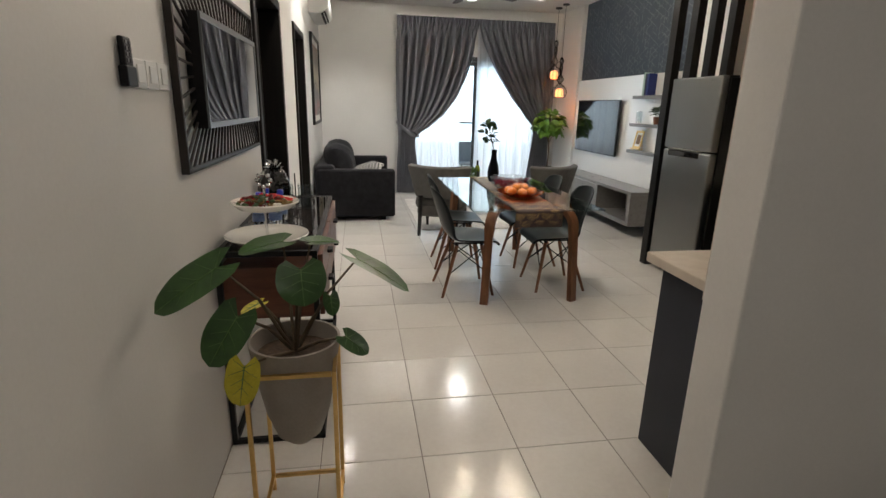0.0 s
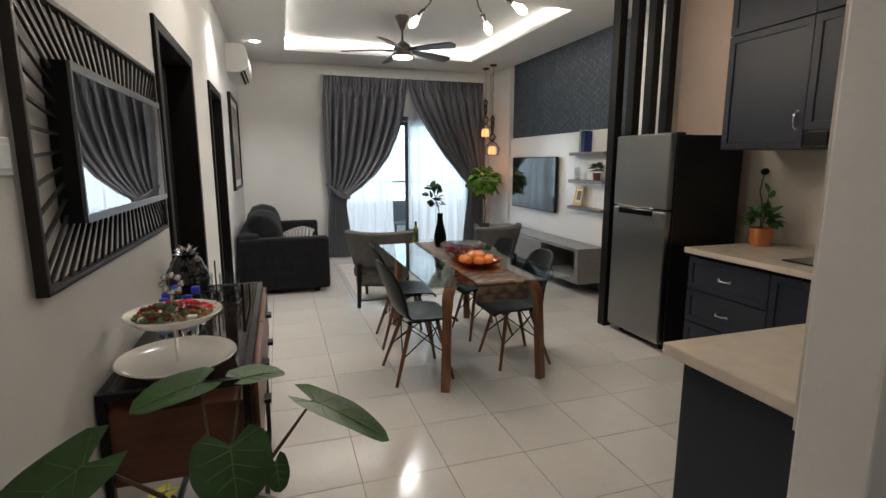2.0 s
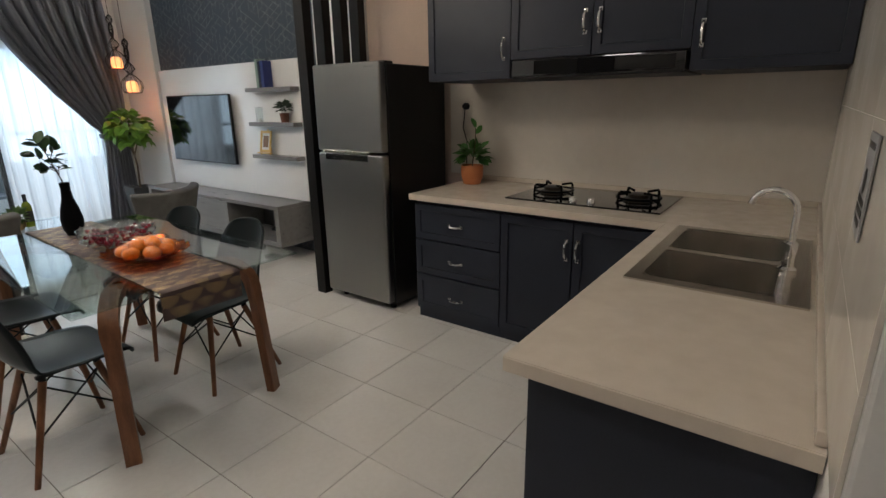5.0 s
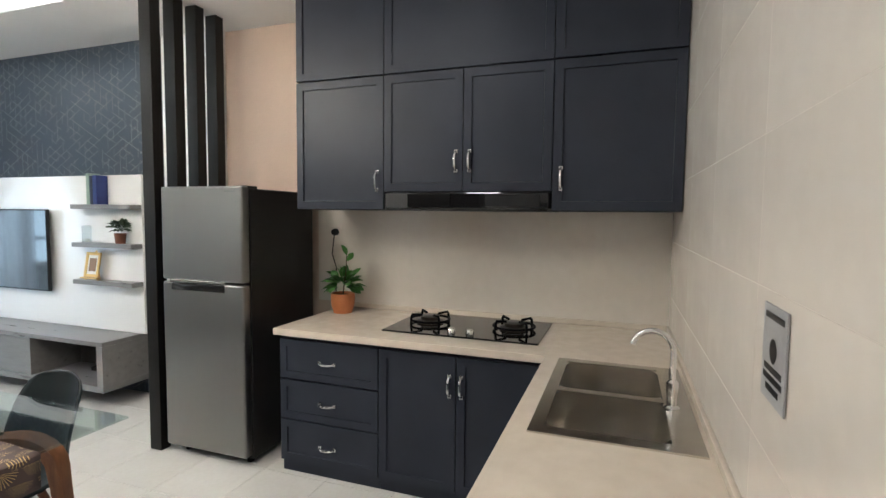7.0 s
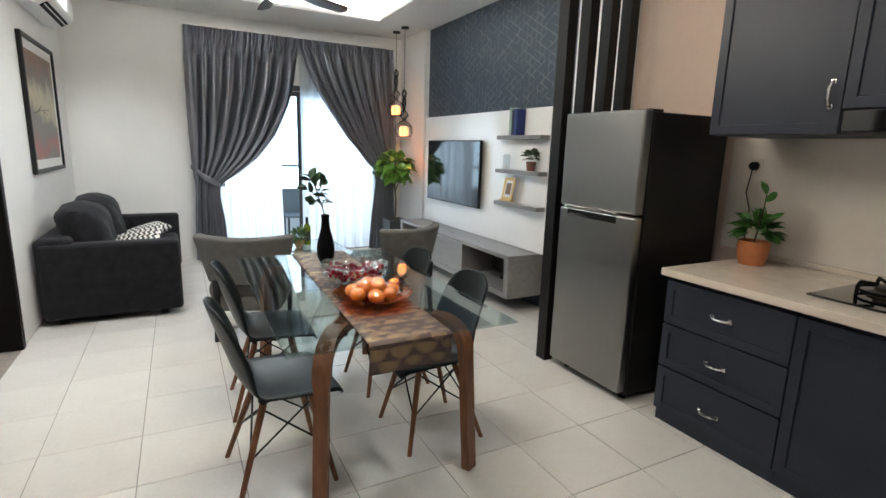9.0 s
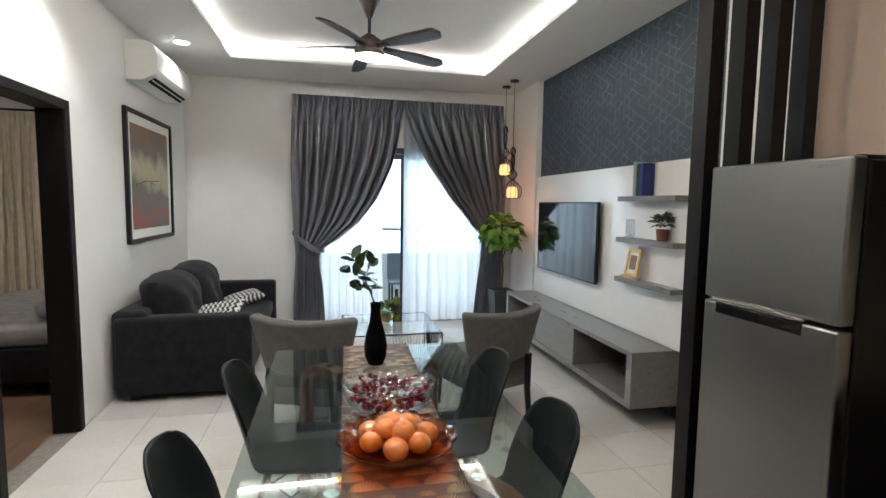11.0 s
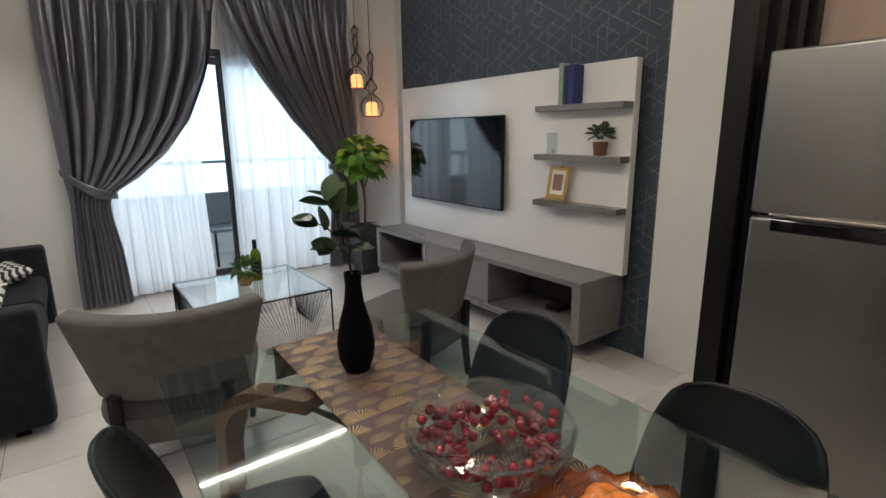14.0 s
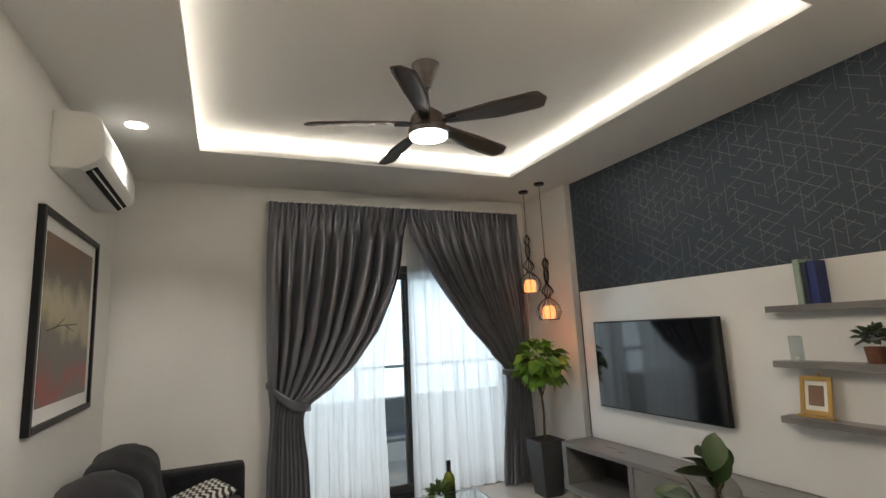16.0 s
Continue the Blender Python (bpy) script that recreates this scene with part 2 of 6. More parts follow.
def lathe(bm, profile, cx=0, cy=0, seg=24):
    """Turn a profile of (radius, height) round an upright axis."""
    rings = []
    for r, z in profile:
        if r < 1e-5:
            rings.append([bm.verts.new((cx, cy, z))])
        else:
            rings.append([bm.verts.new((cx + r * math.cos(2 * math.pi * k / seg), cy + r * math.sin(2 * math.pi * k / seg), z)) for k in range(seg)])
    for q, w in zip(rings, rings[1:]):
        for k in range(seg):
            j = (k + 1) % seg
            if len(q) == 1 and len(w) > 1:
                bm.faces.new((q[0], w[j], w[k]))
            elif len(w) == 1 and len(q) > 1:
                bm.faces.new((q[k], q[j], w[0]))
            elif len(q) > 1:
                bm.faces.new((q[k], q[j], w[j], w[k]))
    return bm


def grid(bm, fn, nu, nv, wrap=False):
    vs = [[bm.verts.new(fn(u / nu, v / nv)) for v in range(nv + 1)] for u in range(nu + 1)]
    for u in range(nu):
        for v in range(nv):
            bm.faces.new((vs[u][v], vs[u + 1][v], vs[u + 1][v + 1], vs[u][v + 1]))
    return bm


def ease(rows, t):
    """Smooth value at t through rows of (t, value, ...)."""
    for k in range(len(rows) - 1):
        if t <= rows[k + 1][0] or k == len(rows) - 2:
            f = (t - rows[k][0]) / (rows[k + 1][0] - rows[k][0])
            out = []
            for c in range(1, len(rows[0])):
                p0, p1, p2, p3 = (rows[max(0, min(len(rows) - 1, k + d))][c] for d in (-1, 0, 1, 2))
                out.append(0.5 * (2 * p1 + (p2 - p0) * f + (2 * p0 - 5 * p1 + 4 * p2 - p3) * f * f + (3 * p1 - p0 - 3 * p2 + p3) * f ** 3))
            return out


def mesh_of(name, bm, material, smooth=True):
    bmesh.ops.recalc_face_normals(bm, faces=bm.faces)
    if smooth:
        area = {f: f.calc_area() for f in bm.faces}
        for f in bm.faces:
            f.smooth = True
        for e in bm.edges:
            if len(e.link_faces) == 2:
                bend = e.calc_face_angle(0.0)
                small, large = sorted(area[f] for f in e.link_faces)
                e.smooth = not (bend > radians(40) or (bend > radians(12) and large > 8 * small))
    me = bpy.data.meshes.new(name)
    bm.to_mesh(me)
    bm.free()
    me.materials.append(material)
    return me


def part(name, bm, material, parent=None, label="", smooth=True):
    ob = new(name, mesh_of(name, bm, material, smooth))
    if parent is not None:
        ob.parent = parent
    return tagged(ob, label)


def thing(name, label, category, m=None, group=""):
    ob = new(name)
    ob.empty_display_size = 0.1
    ob.matrix_world = m if m is not None else Matrix()
    return tagged(ob, label, category, group)


def B(*a, **k):
    return box(bmesh.new(), *a, **k)


def structure(name, bm, material, label="", smooth=False):
    return tagged(part(name, bm, material, None, label, smooth), kind="structure")


def solid(ob, thick, offset=0.0):
    mod = ob.modifiers.new("thickness", "SOLIDIFY")
    mod.thickness, mod.offset = thick, offset
    return ob

# ---- structure ----
WALLPAPER, ns, ls, p = nodes_of("geometric wallpaper")
nt = WALLPAPER.node_tree
co = ns.new("ShaderNodeTexCoord")
sp = ns.new("ShaderNodeSeparateXYZ")
ls.new(co.outputs["Object"], sp.inputs[0])
total = None
S = 0.070
for k, ang in enumerate((0, 60, 120)):
    ca, sa = math.cos(radians(ang)), math.sin(radians(ang))
    across = math_node(nt, "DIVIDE", math_node(nt, "ADD", math_node(nt, "MULTIPLY", sp.outputs["Y"], ca), math_node(nt, "MULTIPLY", sp.outputs["Z"], sa)), S)
    along = math_node(nt, "DIVIDE", math_node(nt, "ADD", math_node(nt, "MULTIPLY", sp.outputs["Y"], -sa), math_node(nt, "MULTIPLY", sp.outputs["Z"], ca)), S * 1.1547)
    line = math_node(nt, "LESS_THAN", math_node(nt, "ABSOLUTE", math_node(nt, "SUBTRACT", math_node(nt, "FRACT", across), 0.5)), 0.026)
    cell = ns.new("ShaderNodeCombineXYZ")
    ls.new(math_node(nt, "FLOOR", across), cell.inputs[0]), ls.new(math_node(nt, "FLOOR", along), cell.inputs[1])
    cell.inputs[2].default_value = k * 7.3
    wn_ = ns.new("ShaderNodeTexWhiteNoise")
    ls.new(cell.outputs[0], wn_.inputs["Vector"])
    seen = math_node(nt, "MULTIPLY", line, math_node(nt, "GREATER_THAN", wn_.outputs["Value"], 0.42))
    total = seen if total is None else math_node(nt, "MAXIMUM", total, seen)
nz = ns.new("ShaderNodeTexNoise")
nz.inputs["Scale"].default_value = 90
ls.new(co.outputs["Object"], nz.inputs["Vector"])
base = ns.new("ShaderNodeValToRGB")
base.color_ramp.elements[0].color, base.color_ramp.elements[1].color = (0.029, 0.042, 0.061, 1), (0.043, 0.058, 0.080, 1)
ls.new(nz.outputs["Fac"], base.inputs[0])
mixc = ns.new("ShaderNodeMixRGB")
ls.new(total, mixc.inputs[0]), ls.new(base.outputs[0], mixc.inputs[1])
mixc.inputs[2].default_value = (0.15, 0.165, 0.175, 1)
ls.new(mixc.outputs[0], p.inputs["Base Color"])
ls.new(math_node(nt, "SUBTRACT", 0.55, math_node(nt, "MULTIPLY", total, 0.2)), p.inputs["Roughness"])
bp = ns.new("ShaderNodeBump")
bp.inputs["Strength"].default_value, bp.inputs["Distance"].default_value = 0.3, 0.002
ls.new(nz.outputs["Fac"], bp.inputs["Height"]), ls.new(bp.outputs[0], p.inputs["Normal"])

WX, EX, TVX, BY, CZ = -0.10, 4.06, 3.98, 9.95, 2.98  # west wall, kitchen wall, tv wall, north wall, ceiling

bm = bmesh.new()
for y0, y1, z0, z1 in ((-1.6, 4.45, 0, CZ), (5.46, 6.39, 0, CZ), (7.23, 9.95, 0, CZ), (4.45, 5.46, 2.14, CZ), (6.39, 7.23, 2.14, CZ)):
    box(bm, WX - 0.14, WX, y0, y1, z0, z1)
structure("wall_west", bm, WALL, "warm white painted wall with two dark doorways")
bm = bmesh.new()
for x0, x1, z0, z1 in ((WX - 0.14, 1.27, 0, CZ), (3.65, 4.4, 0, CZ), (1.27, 3.65, 2.24, CZ)):
    box(bm, x0, x1, BY, BY + 0.15, z0, z1)
structure("wall_north", bm, WALL, "white painted wall round the balcony door")
structure("wall_east", B(TVX, TVX + 0.2, 6.33, 9.15, 0, CZ), WALLPAPER, "dark blue grey wallpaper with fine geometric lines")
structure("wall_east_pier", B(TVX - 0.07, TVX + 0.2, 9.15, BY, 0, CZ), WALL, "white painted wall pier")
structure("wall_east_column", B(TVX, TVX + 0.4, 5.75, 6.33, 0, CZ), WALL, "white painted column")
structure("wall_kitchen", B(EX, EX + 0.15, 2.32, 5.75, 0, CZ), PEACH, "peach painted kitchen wall")
structure("wall_partition", B(1.45, EX, 2.32, 2.47, 0, CZ, bevel=0.008), WALL, "white painted partition end")
bm = bmesh.new()
box(bm, WX - 0.14, 3.4, -1.75, -1.6, 0, CZ)
box(bm, 3.25, 3.4, -1.6, 2.32, 0, CZ)
structure("wall_south", bm, WALL, "white painted entrance wall")

# ceiling with a recessed cove
CX0, CX1, CY0, CY1 = 0.57, 3.25, 6.355, 9.085
bm = bmesh.new()
for x0, x1, y0, y1 in ((WX - 0.14, 4.45, -1.75, CY0), (WX - 0.14, 4.45, CY1, BY + 0.15), (WX - 0.14, CX0, CY0, CY1), (CX1, 4.45, CY0, CY1)):
    box(bm, x0, x1, y0, y1, CZ, CZ + 0.035)
box(bm, CX0 - 0.13, CX1 + 0.13, CY0 - 0.13, CY1 + 0.13, 3.15, 3.20)
for x0, x1, y0, y1 in ((CX0 - 0.16, CX0 - 0.10, CY0 - 0.13, CY1 + 0.13), (CX1 + 0.10, CX1 + 0.16, CY0 - 0.13, CY1 + 0.13), (CX0 - 0.13, CX1 + 0.13, CY0 - 0.16, CY0 - 0.10), (CX0 - 0.13, CX1 + 0.13, CY1 + 0.10, CY1 + 0.16)):
    box(bm, x0, x1, y0, y1, CZ + 0.035, 3.17)
structure("ceiling", bm, CEIL, "white plaster ceiling with recessed cove")
bm = bmesh.new()
for x0, x1, y0, y1 in ((CX0 - 0.098, CX0 - 0.088, CY0 - 0.08, CY1 + 0.08), (CX1 + 0.088, CX1 + 0.098, CY0 - 0.08, CY1 + 0.08), (CX0 - 0.08, CX1 + 0.08, CY0 - 0.098, CY0 - 0.088), (CX0 - 0.08, CX1 + 0.08, CY1 + 0.088, CY1 + 0.098)):
    box(bm, x0, x1, y0, y1, 3.120, 3.147)
cove = part("cove_light", bm, LED)
tagged(cove, "white led strip hidden in the ceiling cove", "light")

# floor bed; the tiles are laid at the end
floor = structure("floor", B(WX - 0.14, 4.45, -1.75, BY + 0.15, -0.12, -0.004), GROUT, "cream glossy porcelain tile floor with thin grey joints")

# balcony outside
structure("balcony_floor", B(-1, 6, BY + 0.15, 11.6, -0.15, -0.03), surface("balcony tile", (0.56, 0.55, 0.53), (0.64, 0.63, 0.6), 8, 0.5), "pale balcony floor")
PARAPET = surface("balcony wall paint", (0.80, 0.80, 0.79), (0.85, 0.85, 0.84), 2, 0.7)
structure("balcony_parapet", B(-1, 6, 11.5, 11.62, -0.15, 0.75), PARAPET, "white balcony parapet")
rail = thing("balcony_rail", "grey metal balcony rail above the parapet", "railing", pose(0, 11.55, 0.75))
part("top_rail", B(-1, 6, -0.02, 0.02, 0.36, 0.40, bevel=0.006), surface("grey rail metal", (0.3, 0.3, 0.3), (0.36, 0.36, 0.36), 5, 0.5), rail)
for x in (-0.5, 0.9, 2.3, 3.7, 5.1):
    part("post", B(x - 0.02, x + 0.02, -0.015, 0.015, 0, 0.36), bpy.data.materials["grey rail metal"], rail)

structure("backdrop", B(-30, 34, 24, 24.1, -14, 13), emitter("hazy daylight sky", (0.72, 0.87, 1.0), 2.5), "pale hazy daylight sky beyond the balcony")

# balcony sliding door
FRAME = surface("dark aluminium frame", (0.018, 0.018, 0.02), (0.03, 0.03, 0.032), 6, 0.4)
win = tagged(new("window_1"), "dark aluminium sliding balcony door with clear panes", kind="structure")
win.matrix_world = pose(0, BY + 0.05, 0)
bm = bmesh.new()
for x0, x1, z0, z1 in ((1.27, 1.33, 0, 2.24), (3.59, 3.65, 0, 2.24), (1.33, 3.59, 2.17, 2.24), (1.33, 3.59, 0.0, 0.05)):
    box(bm, x0, x1, -0.04, 0.06, z0, z1, bevel=0.004)
part("window_frame", bm, FRAME, win)
for x0, x1, dy in ((1.34, 2.51, -0.01), (2.43, 3.58, 0.035)):
    bm = bmesh.new()
    for a, b, z0, z1 in ((x0, x0 + 0.055, 0.055, 2.165), (x1 - 0.055, x1, 0.055, 2.165), (x0 + 0.055, x1 - 0.055, 2.10, 2.165), (x0 + 0.055, x1 - 0.055, 0.055, 0.13)):
        box(bm, a, b, dy - 0.018, dy + 0.018, z0, z1, bevel=0.003)
    part("sash", bm, FRAME, win)
    pane = part("pane", B(x0 + 0.055, x1 - 0.055, dy - 0.003, dy + 0.003, 0.13, 2.10), PANEGLASS, win, smooth=False)
    pane.visible_shadow = False

# doors in the west wall
for n, (y0, y1) in enumerate(((4.45, 5.46), (6.39, 7.23)), 1):
    d = tagged(new("door_%d" % n), "black brown wooden door frame with its door standing open", kind="structure")
    d.matrix_world = pose(WX, 0, 0)
    for a, b, z0, z1 in ((y0 - 0.03, y0 + 0.035, 0, 2.11), (y1 - 0.035, y1 + 0.03, 0, 2.10), (y0 - 0.03, y1 + 0.03, 2.10, 2.16)):
        part("jamb", B(-0.15, 0.018, a, b, z0, z1, bevel=0.006), DOOR, d)
    leaf = part("door_leaf", B(-0.82, -0.02, -0.04, 0.0, 0.01, 2.09, bevel=0.004), DOOR, d)
    leaf.location = (-0.15, y0 + 0.04 if n == 2 else y1 - 0.04, 0)
    leaf.rotation_euler = (0, 0, radians(8 if n == 2 else 62))
    h = part("handle", tube(tube(bmesh.new(), [(-0.75, -0.04, 1.0), (-0.75, -0.085, 1.0)], 0.011), [(-0.76, -0.085, 1.0), (-0.62, -0.085, 1.0)], 0.009), CHROME, leaf)

# rooms behind the doors
bm = bmesh.new()
box(bm, -3.6, -3.5, 5.7, BY + 0.15, 0, CZ)
box(bm, -3.5, WX - 0.14, BY + 0.02, BY + 0.15, 0, CZ)
box(bm, -3.5, WX - 0.14, 5.7, 5.82, 0, CZ)
structure("wall_bedroom", bm, WALL, "white bedroom walls")
structure("floor_bedroom", B(-3.6, WX - 0.14, 3.6, BY + 0.15, -0.12, -0.006), surface("brown plank floor", (0.09, 0.05, 0.03), (0.16, 0.095, 0.055), 3, 0.4, stretch=(8, 1, 1)), "brown timber bedroom floor")
structure("ceiling_bedroom", B(-3.6, WX - 0.14, 3.6, BY + 0.15, 2.90, 2.98), CEIL, "white bedroom ceiling")
# near-black walls: the room's lack of light is put into their colour
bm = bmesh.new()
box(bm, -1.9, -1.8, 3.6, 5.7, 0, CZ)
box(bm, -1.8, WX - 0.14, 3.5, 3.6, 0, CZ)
structure("wall_bathroom", bm, surface("unlit room wall shade", (0.05, 0.045, 0.04), (0.07, 0.065, 0.06), 3, 0.7), "small room walls with the unlit darkness put into their colour")


# ---- kitchen ----
def shaker(x, y0, y1, z0, z1, handle=None, parent=None, name="door"):
    """A cabinet front facing west at x, with a raised rim and an arched chrome handle."""
    g = 0.003
    y0, y1, z0, z1 = y0 + g, y1 - g, z0 + g, z1 - g
    bm = bmesh.new()
    box(bm, x - 0.020, x + 0.006, y0, y1, z0, z1)
    bm.normal_update()
    face = min(bm.faces, key=lambda f: f.calc_center_median().x)
    r = min(0.062, (z1 - z0) * 0.24)
    bmesh.ops.inset_region(bm, faces=[face], thickness=0.003, depth=0.0)
    bmesh.ops.inset_region(bm, faces=[face], thickness=r, depth=0.0)
    bmesh.ops.inset_region(bm, faces=[face], thickness=0.004, depth=-0.009)
    front = part(name, bm, CABINET, parent)
    if handle:
        hy, hz, flat = handle
        L = 0.047
        pts = []
        for k in range(9):
            a = -1 + k / 4
            off = -0.030 * (1 - a ** 4)
            pts.append((x - 0.02 + off, hy + (a * L if flat else 0), hz + (0 if flat else a * L * 1.15)))
        hb = tube(bmesh.new(), pts, 0.0075, 8)
        for e in (pts[0], pts[-1]):
            box(hb, e[0] - 0.004, e[0] + 0.006, e[1] - 0.011, e[1] + 0.011, e[2] - 0.011, e[2] + 0.011, bevel=0.003)
        part("handle", hb, CHROME, front, "arched chrome handle")
    return front


UX = 3.545
Y = (4.71, 4.10, 3.61, 3.115, 2.48)
for y1, y0, z0, z1, doors in ((Y[0], Y[1], 1.59, 2.375, [(Y[1], Y[0], (Y[1] + 0.045, 1.76, False))]),
                              (Y[1], Y[3], 1.695, 2.375, [(Y[2], Y[1], (Y[2] + 0.04, 1.865, False)), (Y[3], Y[2], (Y[2] - 0.04, 1.865, False))]),
                              (Y[3], Y[4], 1.59, 2.375, [(Y[4], Y[3], (Y[3] - 0.045, 1.76, False))]),
                              (Y[0], Y[1], 2.38, 2.97, [(Y[1], Y[0], None)]),
                              (Y[1], Y[3], 2.38, 2.97, [(Y[3], Y[1], None)]),
                              (Y[3], Y[4], 2.38, 2.97, [(Y[4], Y[3], None)])):
    c = thing("wall_cabinet", "slate blue shaker wall cabinet above the worktop", "cabinet", group="kitchen wall cabinets")
    part("body", B(UX + 0.007, EX - 0.002, y0 + 0.001, y1 - 0.001, z0, z1, bevel=0.002), CABINET, c)
    for a, b, h in doors:
        shaker(UX, a, b, z0, z1, h, c)

hood = thing("cooker_hood", "gloss black slim cooker hood under the wall cabinets", "cooker hood")
part("body", B(UX - 0.03, EX - 0.01, Y[3] + 0.012, Y[1] - 0.012, 1.597, 1.69, bevel=0.006), GLOSSBLACK, hood)
part("grille", B(UX - 0.033, UX - 0.0295, Y[3] + 0.06, Y[3] + 0.36, 1.612, 1.677, bevel=0.002), BLACK, hood)
part("control_panel", B(UX - 0.033, UX - 0.0295, Y[1] - 0.42, Y[1] - 0.16, 1.607, 1.682, bevel=0.002), MATTBLACK, hood)
part("steel_lip", B(UX - 0.025, EX - 0.05, Y[3] + 0.02, Y[1] - 0.02, 1.587, 1.597, bevel=0.002), BLACK, hood)

# base cabinets
BX = 3.30
c = thing("drawer_cabinet", "slate blue three drawer base cabinet beside the fridge", "cabinet", group="kitchen base cabinets")
part("body", B(BX + 0.007, EX - 0.002, 4.01, 4.665, 0.0, 0.84, bevel=0.002), CABINET, c)
for z0, z1 in ((0.58, 0.82), (0.335, 0.575), (0.075, 0.33)):
    shaker(BX, 4.01, 4.665, z0, z1, (4.34, z0 + 0.115, True), c, "drawer")
c = thing("base_cabinet", "slate blue two door base cabinet under the hob", "cabinet", group="kitchen base cabinets")
part("body", B(BX + 0.007, EX - 0.002, 3.07, 4.008, 0.0, 0.84, bevel=0.002), CABINET, c)
shaker(BX, 3.555, 4.008, 0.075, 0.82, (3.59, 0.66, False), c)
shaker(BX, 3.10, 3.553, 0.075, 0.82, (3.525, 0.66, False), c)
c = thing("sink_cabinet", "slate blue base cabinet that carries the sink worktop", "cabinet", group="kitchen base cabinets")
bm = bmesh.new()
box(bm, 1.735, EX - 0.002, 2.472, 3.04, 0.10, 0.66), box(bm, 1.735, 2.37, 2.472, 3.04, 0.66, 0.84), box(bm, 3.21, EX - 0.002, 2.472, 3.04, 0.66, 0.84), box(bm, 2.37, 3.21, 3.01, 3.04, 0.66, 0.84)
part("body", bm, CABINET, c, smooth=False)
part("plinth", B(1.77, EX - 0.002, 2.472, 2.99, 0.0, 0.10), CABINET, c)
part("end_panel", B(1.71, 1.734, 2.472, 3.05, 0.0, 0.815, bevel=0.002), CABINET, c)

SX0, SX1, SY0, SY1 = 2.355, 3.225, 2.505, 3.02
top = thing("worktop", "cream quartz worktop in an L shape with eased edge", "worktop")
z0, z1 = 0.843, 0.883
for x0, x1, y0, y1 in ((1.655, SX0 + 0.02, 2.472, 3.09), (SX1 - 0.02, EX - 0.002, 2.472, 3.09), (SX0 + 0.0202, SX1 - 0.0202, 2.472, SY0 + 0.02), (SX0 + 0.0202, SX1 - 0.0202, SY1 - 0.02, 3.09)):
    part("slab", B(x0, x1, y0, y1, z0, z1), COUNTER, top, smooth=False)
part("hob_slab", B(3.25, EX - 0.002, 3.0905, 4.69, z0, z1, bevel=0.003), COUNTER, top)
part("edge_strip", B(1.652, 1.657, 2.472, 3.09, z0 + 0.002, z1 - 0.002, bevel=0.002), COUNTER, top)
lip = thing("upstand", "cream quartz upstand along the back of the worktop", "upstand")
part("north_run", B(EX - 0.02, EX - 0.003, 2.492, 4.68, 0.884, 0.915, bevel=0.003), COUNTER, lip)
part("sink_run", B(1.67, EX - 0.003, 2.473, 2.491, 0.884, 0.915, bevel=0.003), COUNTER, lip)
structure("backsplash", B(EX - 0.008, EX - 0.001, 2.475, 4.90, 0.916, 1.59), WALLTILE, "beige glazed backsplash behind the hob")

sink = thing("kitchen_sink", "double bowl stainless steel sink set into the worktop", "sink", pose(0, 0, 0.884))
bm = bmesh.new()
XM = 2.785
holes = ((SX0 + 0.055, XM - 0.02), (XM + 0.02, SX1 - 0.05))
hy0, hy1 = SY0 + 0.09, SY1 - 0.045
for x0, x1, y0, y1 in ((SX0, SX1, SY0, hy0), (SX0, SX1, hy1, SY1), (SX0, holes[0][0], hy0, hy1), (holes[0][1], holes[1][0], hy0, hy1), (holes[1][1], SX1, hy0, hy1)):
    box(bm, x0, x1, y0, y1, 0.0, 0.006)
part("rim", bm, SINK, sink, smooth=False)
for x0, x1 in holes:
    bm = bmesh.new()
    def bowl(u, v, x0=x0, x1=x1):
        a = 2 * math.pi * u
        k = 0.16
        cx, cy = (x0 + x1) / 2, (hy0 + hy1) / 2
        r = 1 - 0.10 * v if v < 0.8 else (1 - 0.08) * max(0.0, 1 - ((v - 0.8) / 0.2)) ** 0.5
        ca, sa = math.cos(a), math.sin(a)
        e = 0.28
        sx, sy = math.copysign(abs(ca) ** e, ca), math.copysign(abs(sa) ** e, sa)
        return (cx + sx * r * (x1 - x0) / 2 * 1.01, cy + sy * r * (hy1 - hy0) / 2 * 1.01, 0.004 - 0.19 * min(1.0, v / 0.8))
    grid(bm, bowl, 48, 12)
    bw = part("bowl", bm, SINK, sink)
    part("drain", lathe(bmesh.new(), [(0.0, -0.098), (0.03, -0.098), (0.042, -0.182), (0.042, -0.186)], (x0 + x1) / 2, (hy0 + hy1) / 2), CHROME, bw)

tap = thing("kitchen_tap", "tall chrome swan neck tap behind the sink", "tap", pose(2.70, 2.575, 0.89))
part("base", lathe(bmesh.new(), [(0.0, 0), (0.028, 0), (0.028, 0.012), (0.018, 0.02), (0.017, 0.06), (0.02, 0.065), (0.02, 0.1), (0.012, 0.108), (0.0, 0.108)]), CHROME, tap)
pts = [(0, 0, 0.1), (0, 0, 0.205)] + [(0, 0.068 - 0.068 * math.cos(a), 0.205 + 0.07 * math.sin(a)) for a in [math.pi * k / 10 * 0.92 for k in range(1, 11)]]
part("spout", tube(bmesh.new(), pts, 0.0105, 12), CHROME, tap)
part("lever", tube(tube(bmesh.new(), [(0, 0, 0.085), (0.055, 0.0, 0.085)], 0.010, 10), [(0.055, 0, 0.06), (0.055, 0, 0.135)], 0.007, 8), CHROME, tap)

